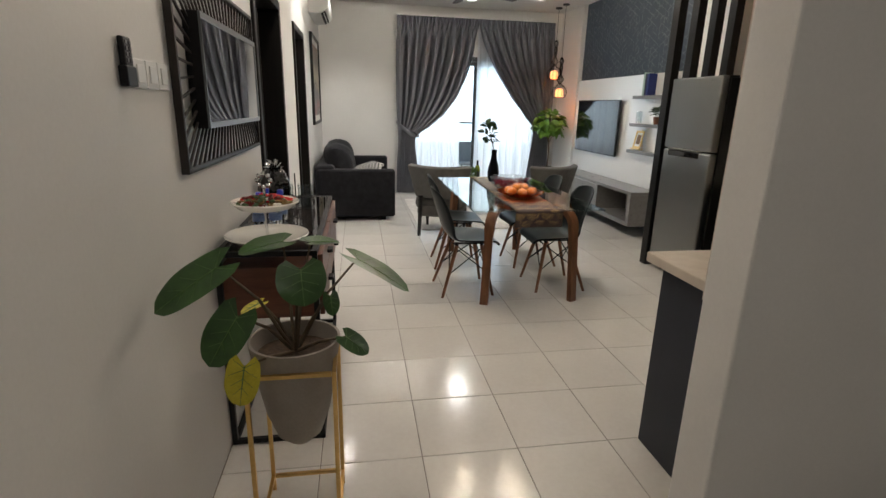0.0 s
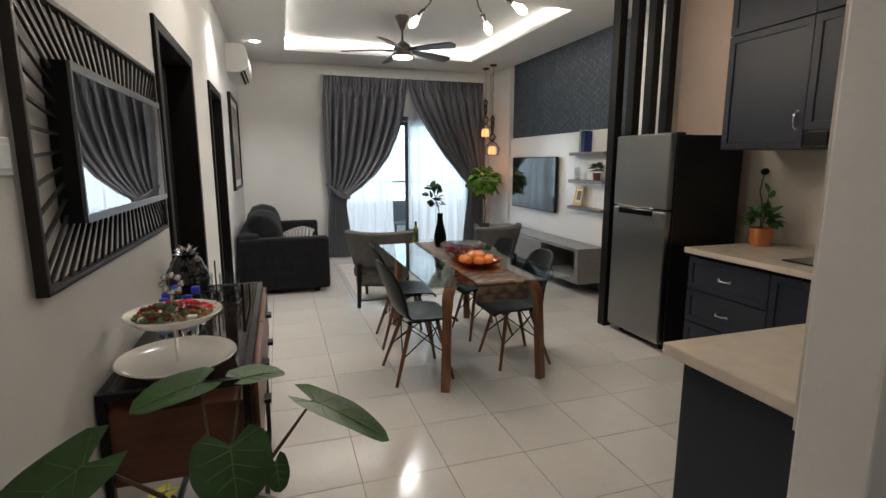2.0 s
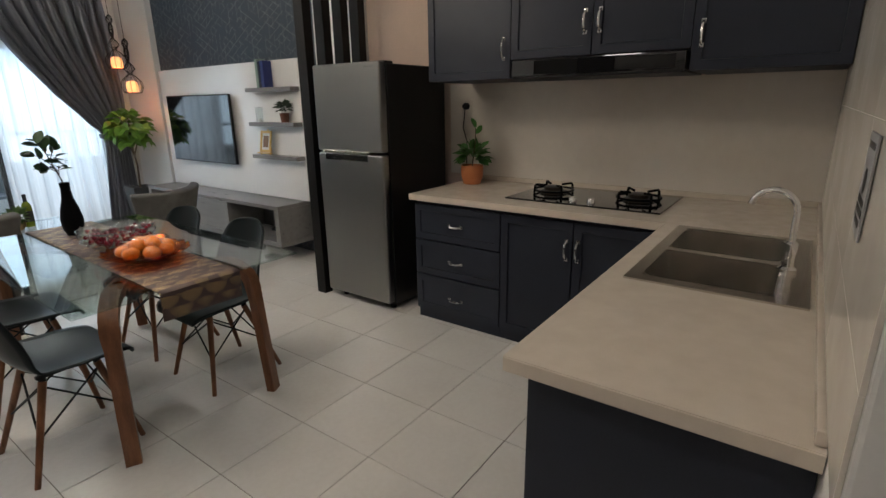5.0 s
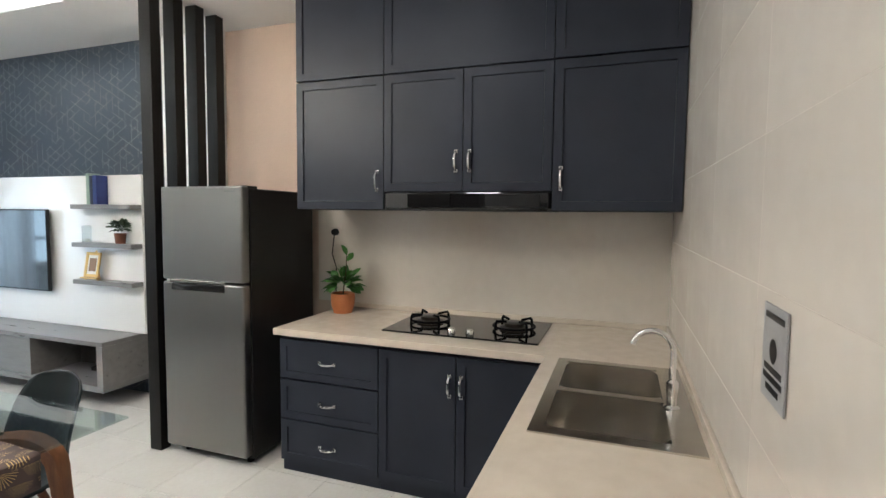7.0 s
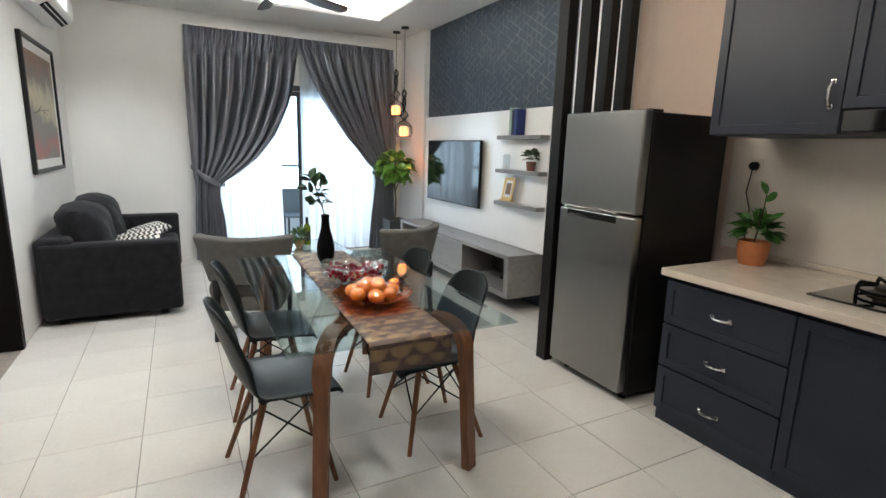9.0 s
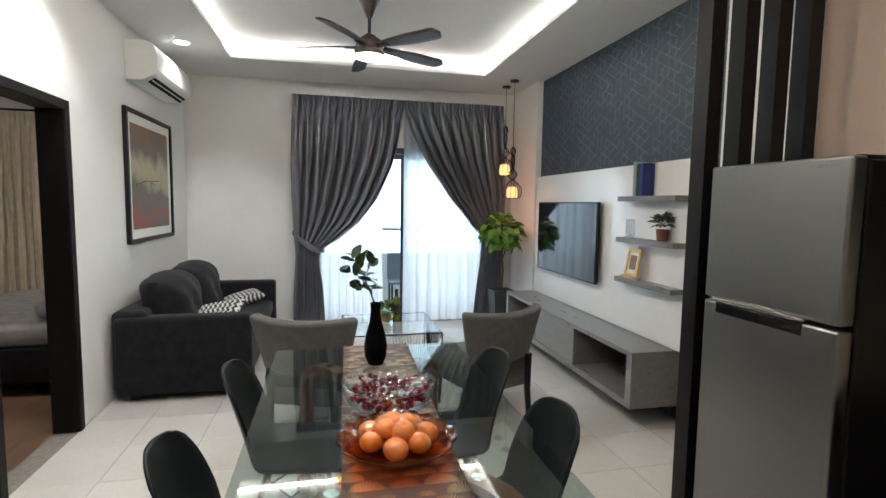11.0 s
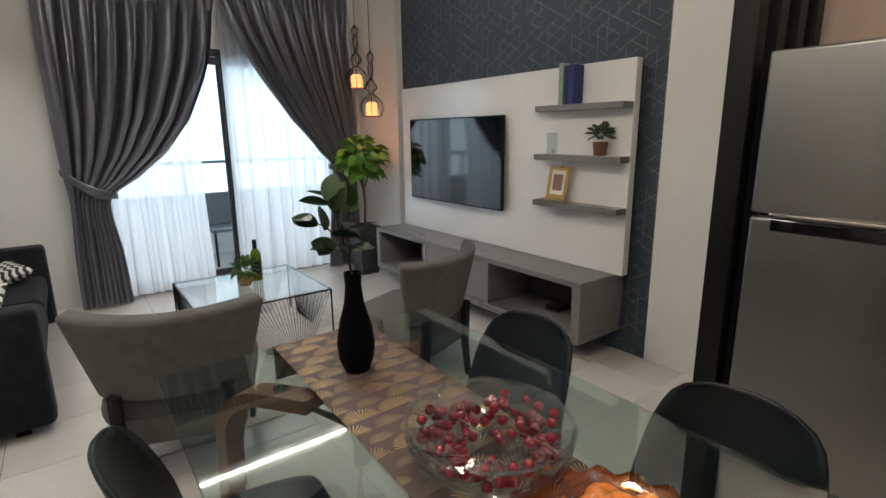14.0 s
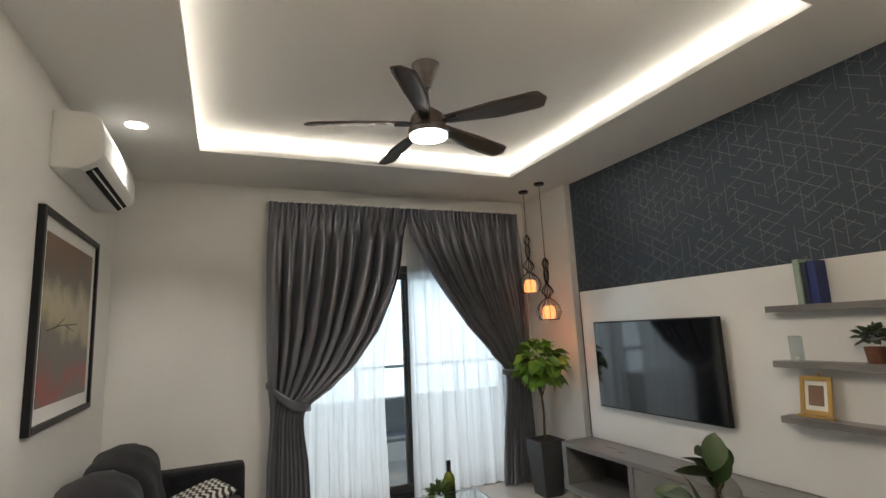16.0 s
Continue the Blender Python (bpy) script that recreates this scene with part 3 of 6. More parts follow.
hob = thing("gas_hob", "black glass two burner gas hob set on the worktop", "hob", pose(3.42, 3.15, 0.884))
part("glass_plate", B(0, 0.57, 0, 0.91, 0.0, 0.010, bevel=0.004), GLOSSBLACK, hob)
BRASS = surface("brass burner", (0.02, 0.018, 0.015), (0.05, 0.04, 0.03), 20, 0.4, metal=0.6)
for y in (0.19, 0.72):
    b = part("burner", lathe(bmesh.new(), [(0.0, 0.01), (0.085, 0.01), (0.085, 0.022), (0.06, 0.03), (0.06, 0.048), (0.04, 0.055), (0.0, 0.055)], 0.30, y, 28), BRASS, hob)
    bm = bmesh.new()
    for k in range(4):
        a = math.pi / 4 + k * math.pi / 2
        ca, sa = math.cos(a), math.sin(a)
        tube(bm, [(0.30 + 0.13 * ca, y + 0.13 * sa, 0.012), (0.30 + 0.125 * ca, y + 0.125 * sa, 0.058), (0.30 + 0.12 * ca, y + 0.12 * sa, 0.066), (0.30 + 0.055 * ca, y + 0.055 * sa, 0.06)], 0.008, 6)
    pts = [(0.30 + 0.122 * math.cos(k * math.pi / 12), y + 0.122 * math.sin(k * math.pi / 12), 0.03) for k in range(25)]
    tube(bm, pts, 0.007, 6)
    part("pan_support", bm, MATTBLACK, b)
for y in (0.40, 0.51):
    part("knob", lathe(bmesh.new(), [(0.0, 0.01), (0.024, 0.01), (0.022, 0.03), (0.018, 0.034), (0.0, 0.034)], 0.09, y), CHROME, hob)

fr = thing("fridge", "brushed steel two door fridge freezer with dark sides", "fridge", pose(3.215, 4.87, 0))
part("body", B(0.07, 0.72, 0.0, 0.637, 0.03, 1.71, bevel=0.008), FRIDGE, fr)
d1 = part("freezer_door", B(0.0, 0.065, 0.002, 0.635, 1.14, 1.722, bevel=0.012, seg=3), STEEL, fr)
d2 = part("fridge_door", B(0.0, 0.065, 0.002, 0.635, 0.06, 1.125, bevel=0.012, seg=3), STEEL, fr)
part("handle_recess", B(-0.003, 0.03, 0.14, 0.56, 1.075, 1.122, bevel=0.004), GLOSSBLACK, d2)
part("trim", B(-0.006, 0.02, 0.13, 0.57, 1.128, 1.143, bevel=0.004), SINK, d1)
part("badge", B(-0.0015, 0.002, 0.05, 0.13, 1.685, 1.695), surface("badge grey", (0.18, 0.18, 0.18), (0.22, 0.22, 0.22), 5, 0.4), d1)
part("hinge_cover", B(0.05, 0.16, 0.02, 0.12, 1.71, 1.727, bevel=0.004), FRIDGE, fr)
for y in (0.05, 0.55):
    part("foot", lathe(bmesh.new(), [(0.0, 0.0), (0.022, 0.0), (0.022, 0.03), (0.0, 0.03)], 0.1, y, 12), MATTBLACK, fr)

for x in (3.215, 3.395, 3.575, 3.755):
    bar = part("divider_post", B(x, x + 0.075, 5.555, 5.65, 0.0, CZ, bevel=0.003), BARS)
    tagged(bar, "tall dark espresso slat post from floor to ceiling", "divider", "slatted room divider")

# ---- living room, large things ----
tvp = thing("media_wall", "gloss white wall panel behind the television", "wall panel", pose(3.87, 0, 0))
part("board", B(0, 0.06, 6.46, 9.0, 0.548, 1.867, bevel=0.004), PANEL, tvp)
part("backing", B(0.06, 0.11, 6.62, 8.85, 0.66, 1.77), BARS, tvp)

tv = thing("television", "large flat black television hung on the white panel", "television", pose(3.795, 7.50, 0.853))
part("screen", B(-0.002, 0.004, 0.008, 1.247, 0.012, 0.712), SCREEN, tv)
part("bezel", B(0.0, 0.03, 0.0, 1.255, 0.0, 0.724, bevel=0.004), BLACK, tv)
part("wall_bracket", B(0.03, 0.074, 0.45, 0.85, 0.2, 0.5), BLACK, tv)

con = thing("tv_console", "grey floating television console with open bays and a flap", "console", pose(3.54, 0, 0.145))
D = 0.44
part("top", B(0, D, 6.52, 9.02, 0.365, 0.40, bevel=0.003), CONSOLE, con)
part("bottom", B(0, D, 6.52, 9.02, 0.0, 0.05, bevel=0.003), CONSOLE, con)
for y0, y1 in ((6.52, 6.585), (7.36, 7.41), (8.17, 8.22), (8.96, 9.02)):
    part("divider", B(0, D, y0, y1, 0.05, 0.365, bevel=0.002), CONSOLE, con)
part("back", B(D - 0.02, D - 0.005, 6.585, 8.96, 0.05, 0.365), CONSOLESHADE, con)
part("drawer_front", B(0.004, 0.022, 7.413, 8.167, 0.055, 0.36, bevel=0.003), CONSOLE, con)

# sofa
sofa = thing("sofa", "charcoal fabric two seat sofa with padded arms", "sofa", pose(-0.045, 7.64, 0))
part("base", B(0.02, 0.92, 0.06, 1.86, 0.06, 0.30, bevel=0.02), SOFA, sofa)
part("back", B(-0.03, 0.22, 0.03, 1.89, 0.06, 0.70, bevel=0.05, seg=4), SOFA, sofa)
for y0, y1 in ((0.0, 0.17), (1.75, 1.92)):
    part("arm", B(0.0, 0.975, y0, y1, 0.05, 0.655, bevel=0.035, seg=4), SOFA, sofa)
for y0, y1 in ((0.175, 0.958), (0.962, 1.745)):
    part("seat_cushion", B(0.18, 0.955, y0, y1, 0.29, 0.45, bevel=0.045, seg=4), SOFA, sofa)
    bm = bmesh.new()
    n = 18
    for side in (1, -1):
        def bulge(u, v, side=side, y0=y0, y1=y1):
            a, b = 2 * u - 1, 2 * v - 1
            puff = (1 - a ** 4) ** 0.6 * (1 - b ** 4) ** 0.6 if abs(a) < 1 and abs(b) < 1 else 0
            h = 0.5 + 0.5 * b
            top = 0.05 * math.cos(a * 1.5) if b > 0 else 0
            return (0.32 - 0.10 * h + side * (0.03 + 0.15 * puff) + 0.008 * math.sin(9 * a + 5 * b), (y0 + y1) / 2 + a * (y1 - y0) / 2 * (1 - 0.05 * b * b), 0.43 + 0.46 * h + top)
        grid(bm, bulge, n, n)
    bmesh.ops.remove_doubles(bm, verts=bm.verts, dist=0.0005)
    edge = [e for e in bm.edges if e.is_boundary]
    if edge:
        bmesh.ops.bridge_loops(bm, edges=edge)
    part("back_cushion", bm, SOFA, sofa)
for y in (0.08, 1.80):
    for x in (0.08, 0.8):
        part("foot", B(x, x + 0.06, y, y + 0.06, 0.0, 0.06), BLACK, sofa)

# dining table
tab = thing("dining_table", "glass topped dining table on bent walnut legs", "table", pose(1.744, 5.449, 0))
gt = part("glass_top", B(-0.49, 0.49, -0.868, 0.832, 0.742, 0.752, bevel=0.003), TABLEGLASS, tab, "clear greenish glass")
gt.visible_shadow = False
for sx in (-1, 1):
    for sy in (-1, 1):
        fx, fy = sx * 0.352, sy * 0.735
        bm = bmesh.new()
        path = [(1.0, 0.0, 0.0), (0.965, 0.0, 0.30), (0.94, 0, 0.52)]
        for k in range(7):
            a = math.pi / 2 * k / 6
            path.append((0.93 - 0.24 * (1 - math.cos(a)), 0, 0.58 + 0.135 * math.sin(a)))
        path += [(0.58, 0, 0.715), (0.42, 0, 0.712)]
        pts = [Vector((fx * p[0], fy * (1 - (1 - p[0]) * 0.62), p[2])) for p in path]
        side = Vector((-fy, fx, 0)).normalized()
        rings = []
        for i, p in enumerate(pts):
            dd = (pts[min(i + 1, len(pts) - 1)] - pts[max(i - 1, 0)]).normalized()
            nrm = side.cross(dd).normalized()
            w = 0.030 if i < 3 else 0.036
            rings.append([bm.verts.new(p + side * a * w + nrm * b * 0.021) for a, b in ((-1, -1), (1, -1), (1, 1), (-1, 1))])
        for q, r in zip(rings, rings[1:]):
            for k in range(4):
                bm.faces.new((q[k], q[(k + 1) % 4], r[(k + 1) % 4], r[k]))
        bm.faces.new(rings[0]), bm.faces.new(rings[-1][::-1])
        bmesh.ops.bevel(bm, geom=[e for e in bm.edges if not e.is_boundary and e.calc_face_angle(0) > 1.0], offset=0.005, segments=2, affect="EDGES")
        leg = part("leg", bm, WALNUT, tab)
        part("glass_pad", lathe(bmesh.new(), [(0.0, 0.733), (0.022, 0.733), (0.022, 0.7415), (0.0, 0.7415)], fx * 0.6, fy * 0.76, 14), CHROME, leg)
for sy in (-1, 1):
    part("brace", tube(bmesh.new(), [(-0.2, sy * 0.60, 0.70), (0.2, -sy * 0.60, 0.70)], 0.009, 8), BLACK, tab)

# moulded dining chairs
SHELLROWS = [(0.0, 0.225, 0.405, 0.175, 0.0), (0.1, 0.20, 0.437, 0.215, 0.004), (0.25, 0.09, 0.438, 0.232, 0.016), (0.4, -0.03, 0.432, 0.232, 0.026), (0.52, -0.125, 0.443, 0.222, 0.03), (0.62, -0.185, 0.50, 0.212, 0.04), (0.74, -0.225, 0.61, 0.203, 0.05), (0.86, -0.262, 0.725, 0.190, 0.045), (0.95, -0.285, 0.803, 0.160, 0.03), (1.0, -0.292, 0.83, 0.105, 0.02)]


def dining_chair(m):
    ch = thing("dining_chair", "dark grey moulded chair on walnut dowel legs", "chair", m, "chairs round the dining table")
    def shell(u, v):
        f, z, w, c = ease(SHELLROWS, v)
        s = 2 * u - 1
        lean = max(0.0, min(1.0, (v - 0.45) / 0.2))
        return (f + lean * c * 1.3 * s * s, w * math.copysign(abs(s) ** 0.92, s), z + (1 - lean) * c * 1.2 * s * s + (0.012 * lean * (1 - s * s)))
    solid(part("shell", grid(bmesh.new(), shell, 14, 30), SHELL, ch), 0.010)
    tops = []
    for sx in (-1, 1):
        for sy in (-1, 1):
            t0, f0 = Vector((sx * 0.10, sy * 0.11, 0.395)), Vector((sx * 0.205 - 0.02, sy * 0.20, 0.0))
            part("leg", tube(bmesh.new(), [f0, t0], 0.011, 10, 0.016), WALNUT, ch)
            tops.append((f0, t0))
    for i, j in ((0, 1), (2, 3), (0, 2), (1, 3)):
        for a, b in ((0.45, 0.95), (0.95, 0.45)):
            part("brace_wire", tube(bmesh.new(), [tops[i][0].lerp(tops[i][1], a), tops[j][0].lerp(tops[j][1], b)], 0.0045, 6), BLACK, ch)
    for f0, t0 in tops:
        part("socket", tube(bmesh.new(), [t0 - Vector((0, 0, 0.012)), t0 + Vector((0, 0, 0.03))], 0.014, 8), BLACK, ch)
    for y in (-0.11, 0.11):
        part("crossbar", B(-0.12, 0.12, y - 0.01, y + 0.01, 0.41, 0.422), BLACK, ch)
    return ch


first = dining_chair(pose(1.315, 5.08, 0, 0, 0, 2))
copy_thing(first, pose(1.38, 5.775, 0, 0, 0, -3))
copy_thing(first, pose(2.06, 5.11, 0, 0, 0, 180))
copy_thing(first, pose(2.06, 5.76, 0, 0, 0, 183))


# upholstered armchairs
def armchair(m):
    ch = thing("armchair", "taupe upholstered armchair with a curved back and black legs", "armchair", m, "lounge armchairs")
    part("seat", B(-0.285, 0.285, 0.05, 0.60, 0.30, 0.455, bevel=0.06, seg=4), ARMCHAIR, ch)
    bm = bmesh.new()
    def back(u, v):
        s = 2 * u - 1
        half = 0.275 + 0.095 * v
        return (half * s * (1 - 0.05 * s * s), 0.02 - 0.075 * v + (0.10 + 0.035 * v) * s * s, 0.445 + 0.355 * v + 0.012 * v * s * s)
    grid(bm, back, 28, 12)
    b = solid(part("backrest", bm, ARMCHAIR, ch), 0.075)
    bv = b.modifiers.new("round", "BEVEL")
    bv.width, bv.segments, bv.limit_method, bv.angle_limit = 0.03, 4, "ANGLE", radians(60)
    part("seat_base", B(-0.255, 0.255, 0.03, 0.56, 0.215, 0.35, bevel=0.05, seg=4), ARMCHAIR, ch)
    for sx in (-1, 1):
        part("leg", tube(bmesh.new(), [(sx * 0.215, 0.0, 0.0), (sx * 0.212, 0.022, 0.20), (sx * 0.205, 0.012, 0.47)], 0.020, 8, 0.028), BLACK, ch)
        part("leg", tube(bmesh.new(), [(sx * 0.23, 0.53, 0.0), (sx * 0.235, 0.51, 0.26)], 0.015, 8, 0.024), BLACK, ch)
    return ch


arm1 = armchair(pose(1.345, 6.765, 0, 0, 0, -20))
copy_thing(arm1, pose(2.75, 6.80, 0, 0, 0, 21))

# glass coffee table
cof = thing("coffee_table", "square glass coffee table with a black wire frame", "coffee table", pose(2.086, 8.296, 0))
h = 0.43
ct = part("glass_top", B(-h + 0.004, h - 0.004, -h + 0.004, h - 0.004, 0.392, 0.401, bevel=0.002), PANEGLASS, cof)
ct.visible_shadow = False
for a in (-h, h):
    for z in (0.385, 0.006):
        part("rail", tube(bmesh.new(), [(a, -h, z), (a, h, z)], 0.006, 6), BLACK, cof)
        part("rail", tube(bmesh.new(), [(-h, a, z), (h, a, z)], 0.006, 6), BLACK, cof)
    for b in (-h, h):
        part("leg", tube(bmesh.new(), [(a, b, 0.0), (a, b, 0.39)], 0.0062, 6), BLACK, cof)
for k, (ax, sg) in enumerate(((0, -1), (0, 1), (1, -1), (1, 1))):
    for i in range(31):
        u = -h + 2 * h * i / 30
        w = u * 0.32 + 0.12
        p, q = ((sg * h, u, 0.385), (sg * h, w, 0.008)) if ax == 0 else ((u, sg * h, 0.385), (w, sg * h, 0.008))
        part("wire", tube(bmesh.new(), [p, q], 0.0018, 4), BLACK, cof)


# curtains
def curtain(name, rows, n, parent, y, amp, material, zs, seed, nz=44, nx=150):
    """rows: height, left edge, right edge. Folds of uneven depth, pinched together under the heading."""
    bm = bmesh.new()
    rows = sorted(rows)
    rnd = random.Random(seed)
    ph = [rnd.uniform(0, 6.28) for _ in range(4)]
    deep = [rnd.uniform(0.55, 1.0) for _ in range(n + 3)]
    def cloth(u, v):
        z = zs[0] + (zs[1] - zs[0]) * v
        l, r = ease(rows, z)
        w = n * (u + 0.010 * math.sin(17 * u + ph[0] + 1.1 * z) + 0.006 * math.sin(31 * u + ph[1] - 0.9 * z))
        k = max(0, min(n, int(w)))
        f = w - int(w)
        d = deep[k] + (deep[k + 1] - deep[k]) * f * f * (3 - 2 * f)
        th = 2 * math.pi * w
        fold = d * (math.sin(th) + 0.30 * math.sin(2 * th + ph[2] + 0.8 * z) + 0.12 * math.sin(5 * th + ph[3] - 1.5 * z))
        below = zs[1] - z
        head = min(1.0, max(0.0, (below - 0.09) / 0.25))
        stiff = 0.20 * math.sin(3 * th) * (1 - head)
        a = amp * min(1.0, 0.45 + 0.55 * (r - l))
        return (l + (r - l) * u + 0.35 * a * head * d * math.sin(2 * th + ph[1]), y - a * (fold * (0.14 + 0.86 * head) + stiff), z)
    grid(bm, cloth, nx, nz)
    return part(name, bm, material, parent)


cur = thing("curtain", "dark grey satin curtain tied back to the side", "curtain", group="balcony curtains")
curtain("drape", [(0.02, 1.115, 1.465), (0.5, 1.125, 1.445), (0.85, 1.145, 1.405), (0.97, 1.145, 1.445), (1.1, 1.135, 1.645), (1.3, 1.125, 1.885), (1.6, 1.115, 2.115), (2.1, 1.105, 2.325), (2.6, 1.110, 2.405), (2.795, 1.115, 2.435)], 9, cur, 9.755, 0.088, CURTAIN, (0.02, 2.795), 3, 64, 300)
cur2 = thing("curtain", "dark grey satin curtain tied back to the side", "curtain", group="balcony curtains")
curtain("drape", [(0.02, 3.345, 3.745), (0.5, 3.385, 3.745), (1, 3.445, 3.725), (1.15, 3.425, 3.725), (1.25, 3.325, 3.735), (1.6, 3.045, 3.745), (2.1, 2.715, 3.72), (2.6, 2.475, 3.705), (2.795, 2.435, 3.70)], 9, cur2, 9.755, 0.088, CURTAIN, (0.02, 2.795), 8, 64, 300)


def tieback(parent, a, b):
    bm = bmesh.new()
    def band(u, v):
        x = a[0] + (b[0] - a[0]) * u
        z = a[1] + (b[1] - a[1]) * u - 0.05 * math.sin(math.pi * u)
        return (x, 9.69 - 0.03 * math.sin(math.pi * u) + 0.06 * (1 - math.sin(math.pi * u)), z + (v - 0.5) * (0.05 + 0.04 * math.sin(math.pi * u)))
    solid(part("tieback", grid(bm, band, 14, 4), CURTAIN, parent), 0.008)


tieback(cur, (1.10, 1.18), (1.47, 0.96))
tieback(cur2, (3.40, 1.12), (3.77, 1.18))
rod = thing("curtain_track", "white ceiling side curtain track", "curtain track", pose(0, 9.80, 2.797))
part("track", B(1.11, 3.70, -0.02, 0.05, 0.0, 0.022, bevel=0.005), WHITE, rod)
for x in (1.3, 2.4, 3.5):
    part("bracket", B(x - 0.015, x + 0.015, 0.0, 0.15, 0.0, 0.04), WHITE, rod)

SHEER, ns, ls, p = nodes_of("white sheer voile")
tr, df, mx = ns.new("ShaderNodeBsdfTransparent"), ns.new("ShaderNodeBsdfTranslucent"), ns.new("ShaderNodeMixShader")
df.inputs[0].default_value = (0.9, 0.93, 0.96, 1)
nz = ns.new("ShaderNodeTexNoise")
nz.inputs["Scale"].default_value = 1.0
nz.inputs["Detail"].default_value = 4
vco, vmp = ns.new("ShaderNodeTexCoord"), ns.new("ShaderNodeMapping")
vmp.inputs["Scale"].default_value = (16, 16, 0.25)
ls.new(vco.outputs["Object"], vmp.inputs[0]), ls.new(vmp.outputs[0], nz.inputs["Vector"])
mx2 = ns.new("ShaderNodeMixShader")
d2 = ns.new("ShaderNodeBsdfDiffuse")
d2.inputs[0].default_value = (0.85, 0.88, 0.9, 1)
ls.new(df.outputs[0], mx2.inputs[1]), ls.new(d2.outputs[0], mx2.inputs[2])
mx2.inputs[0].default_value = 0.15
ls.new(math_node(SHEER.node_tree, "ADD", math_node(SHEER.node_tree, "MULTIPLY", nz.outputs["Fac"], 0.7), 0.50), mx.inputs[0])
ls.new(tr.outputs[0], mx.inputs[1]), ls.new(mx2.outputs[0], mx.inputs[2])
ls.new(mx.outputs[0], ns["Material Output"].inputs[0])
for x0, x1, sd in ((1.29, 2.20, 5), (2.44, 3.64, 6)):
    sh = thing("sheer_curtain", "white translucent voile curtain before the glass", "curtain", group="sheer curtains")
    curtain("voile", [(0.02, x0, x1), (1.4, x0 + 0.01, x1), (2.83, x0, x1 + (0.26 if sd == 5 else 0))], 9, sh, 9.868, 0.02, SHEER, (0.03, 2.82), sd, 24, 120)

# ---- wall and ceiling fittings ----
fan = thing("ceiling_fan", "five blade dark walnut ceiling fan with a round light", "ceiling fan", pose(1.85, 7.7, 2.705))
part("canopy", lathe(bmesh.new(), [(0.0, 0.444), (0.085, 0.444), (0.082, 0.425), (0.05, 0.36), (0.025, 0.30), (0.0, 0.30)]), FANWOOD, fan)
part("downrod", tube(bmesh.new(), [(0, 0, 0.15), (0, 0, 0.31)], 0.013, 10), BLACK, fan)
part("motor", lathe(bmesh.new(), [(0.0, 0.17), (0.03, 0.17), (0.09, 0.125), (0.105, 0.10), (0.105, 0.045), (0.12, 0.035), (0.12, 0.0), (0.0, 0.0)], seg=32), FANWOOD, fan)
part("light_diffuser", lathe(bmesh.new(), [(0.112, 0.0), (0.11, -0.012), (0.07, -0.022), (0.0, -0.025)], seg=32), LIGHTDISC, fan)
for k in range(5):
    bm = bmesh.new()
    def blade(u, v):
        r = 0.12 + 0.59 * u
        w = (0.034 + 0.030 * min(1, u * 2)) * (1 if u < 0.9 else math.sqrt(max(0.0, 1 - ((u - 0.9) / 0.1) ** 2)) * 0.95 + 0.05)
        s = 2 * v - 1
        return (r, s * w + 0.012 * math.sin(u * 3), 0.075 - s * w * 0.28 - 0.02 * u)
    b = solid(part("blade", grid(bm, blade, 20, 5), FANWOOD, fan), 0.010)
    b.rotation_euler = (0, 0, radians(22 + 72 * k))
    part("blade_iron", B(0.10, 0.20, -0.025, 0.025, 0.062, 0.074, bevel=0.003), BLACK, b)

for y in (3.15, 5.0, 6.85, 8.70):
    dl = thing("downlight", "round white recessed ceiling downlight switched on", "downlight", pose(0.22, y, CZ), "ceiling downlights")
    part("trim_ring", lathe(bmesh.new(), [(0.062, -0.002), (0.075, -0.006), (0.08, -0.001)], seg=28), WHITE, dl)
    part("lens", lathe(bmesh.new(), [(0.0, -0.003), (0.063, -0.003)], seg=28), LIGHTDISC, dl)

chan = thing("chandelier", "black branching ceiling lamp with five bare bulbs", "ceiling lamp", pose(1.74, 5.45, 0))
part("ceiling_plate", lathe(bmesh.new(), [(0.0, CZ), (0.06, CZ), (0.06, CZ - 0.02), (0.0, CZ - 0.025)], seg=24), BLACK, chan)
part("stem", tube(bmesh.new(), [(0, 0, CZ - 0.02), (0, 0, 2.74)], 0.010, 8), BLACK, chan)
bm = bmesh.new()
for k in range(3):
    a = k * math.pi / 3
    pts = [(0.055 * math.cos(t) * math.cos(a), 0.055 * math.cos(t) * math.sin(a), 2.78 + 0.055 * math.sin(t)) for t in [2 * math.pi * i / 20 for i in range(21)]]
    tube(bm, pts, 0.006, 6)
part("knot", bm, BLACK, chan)
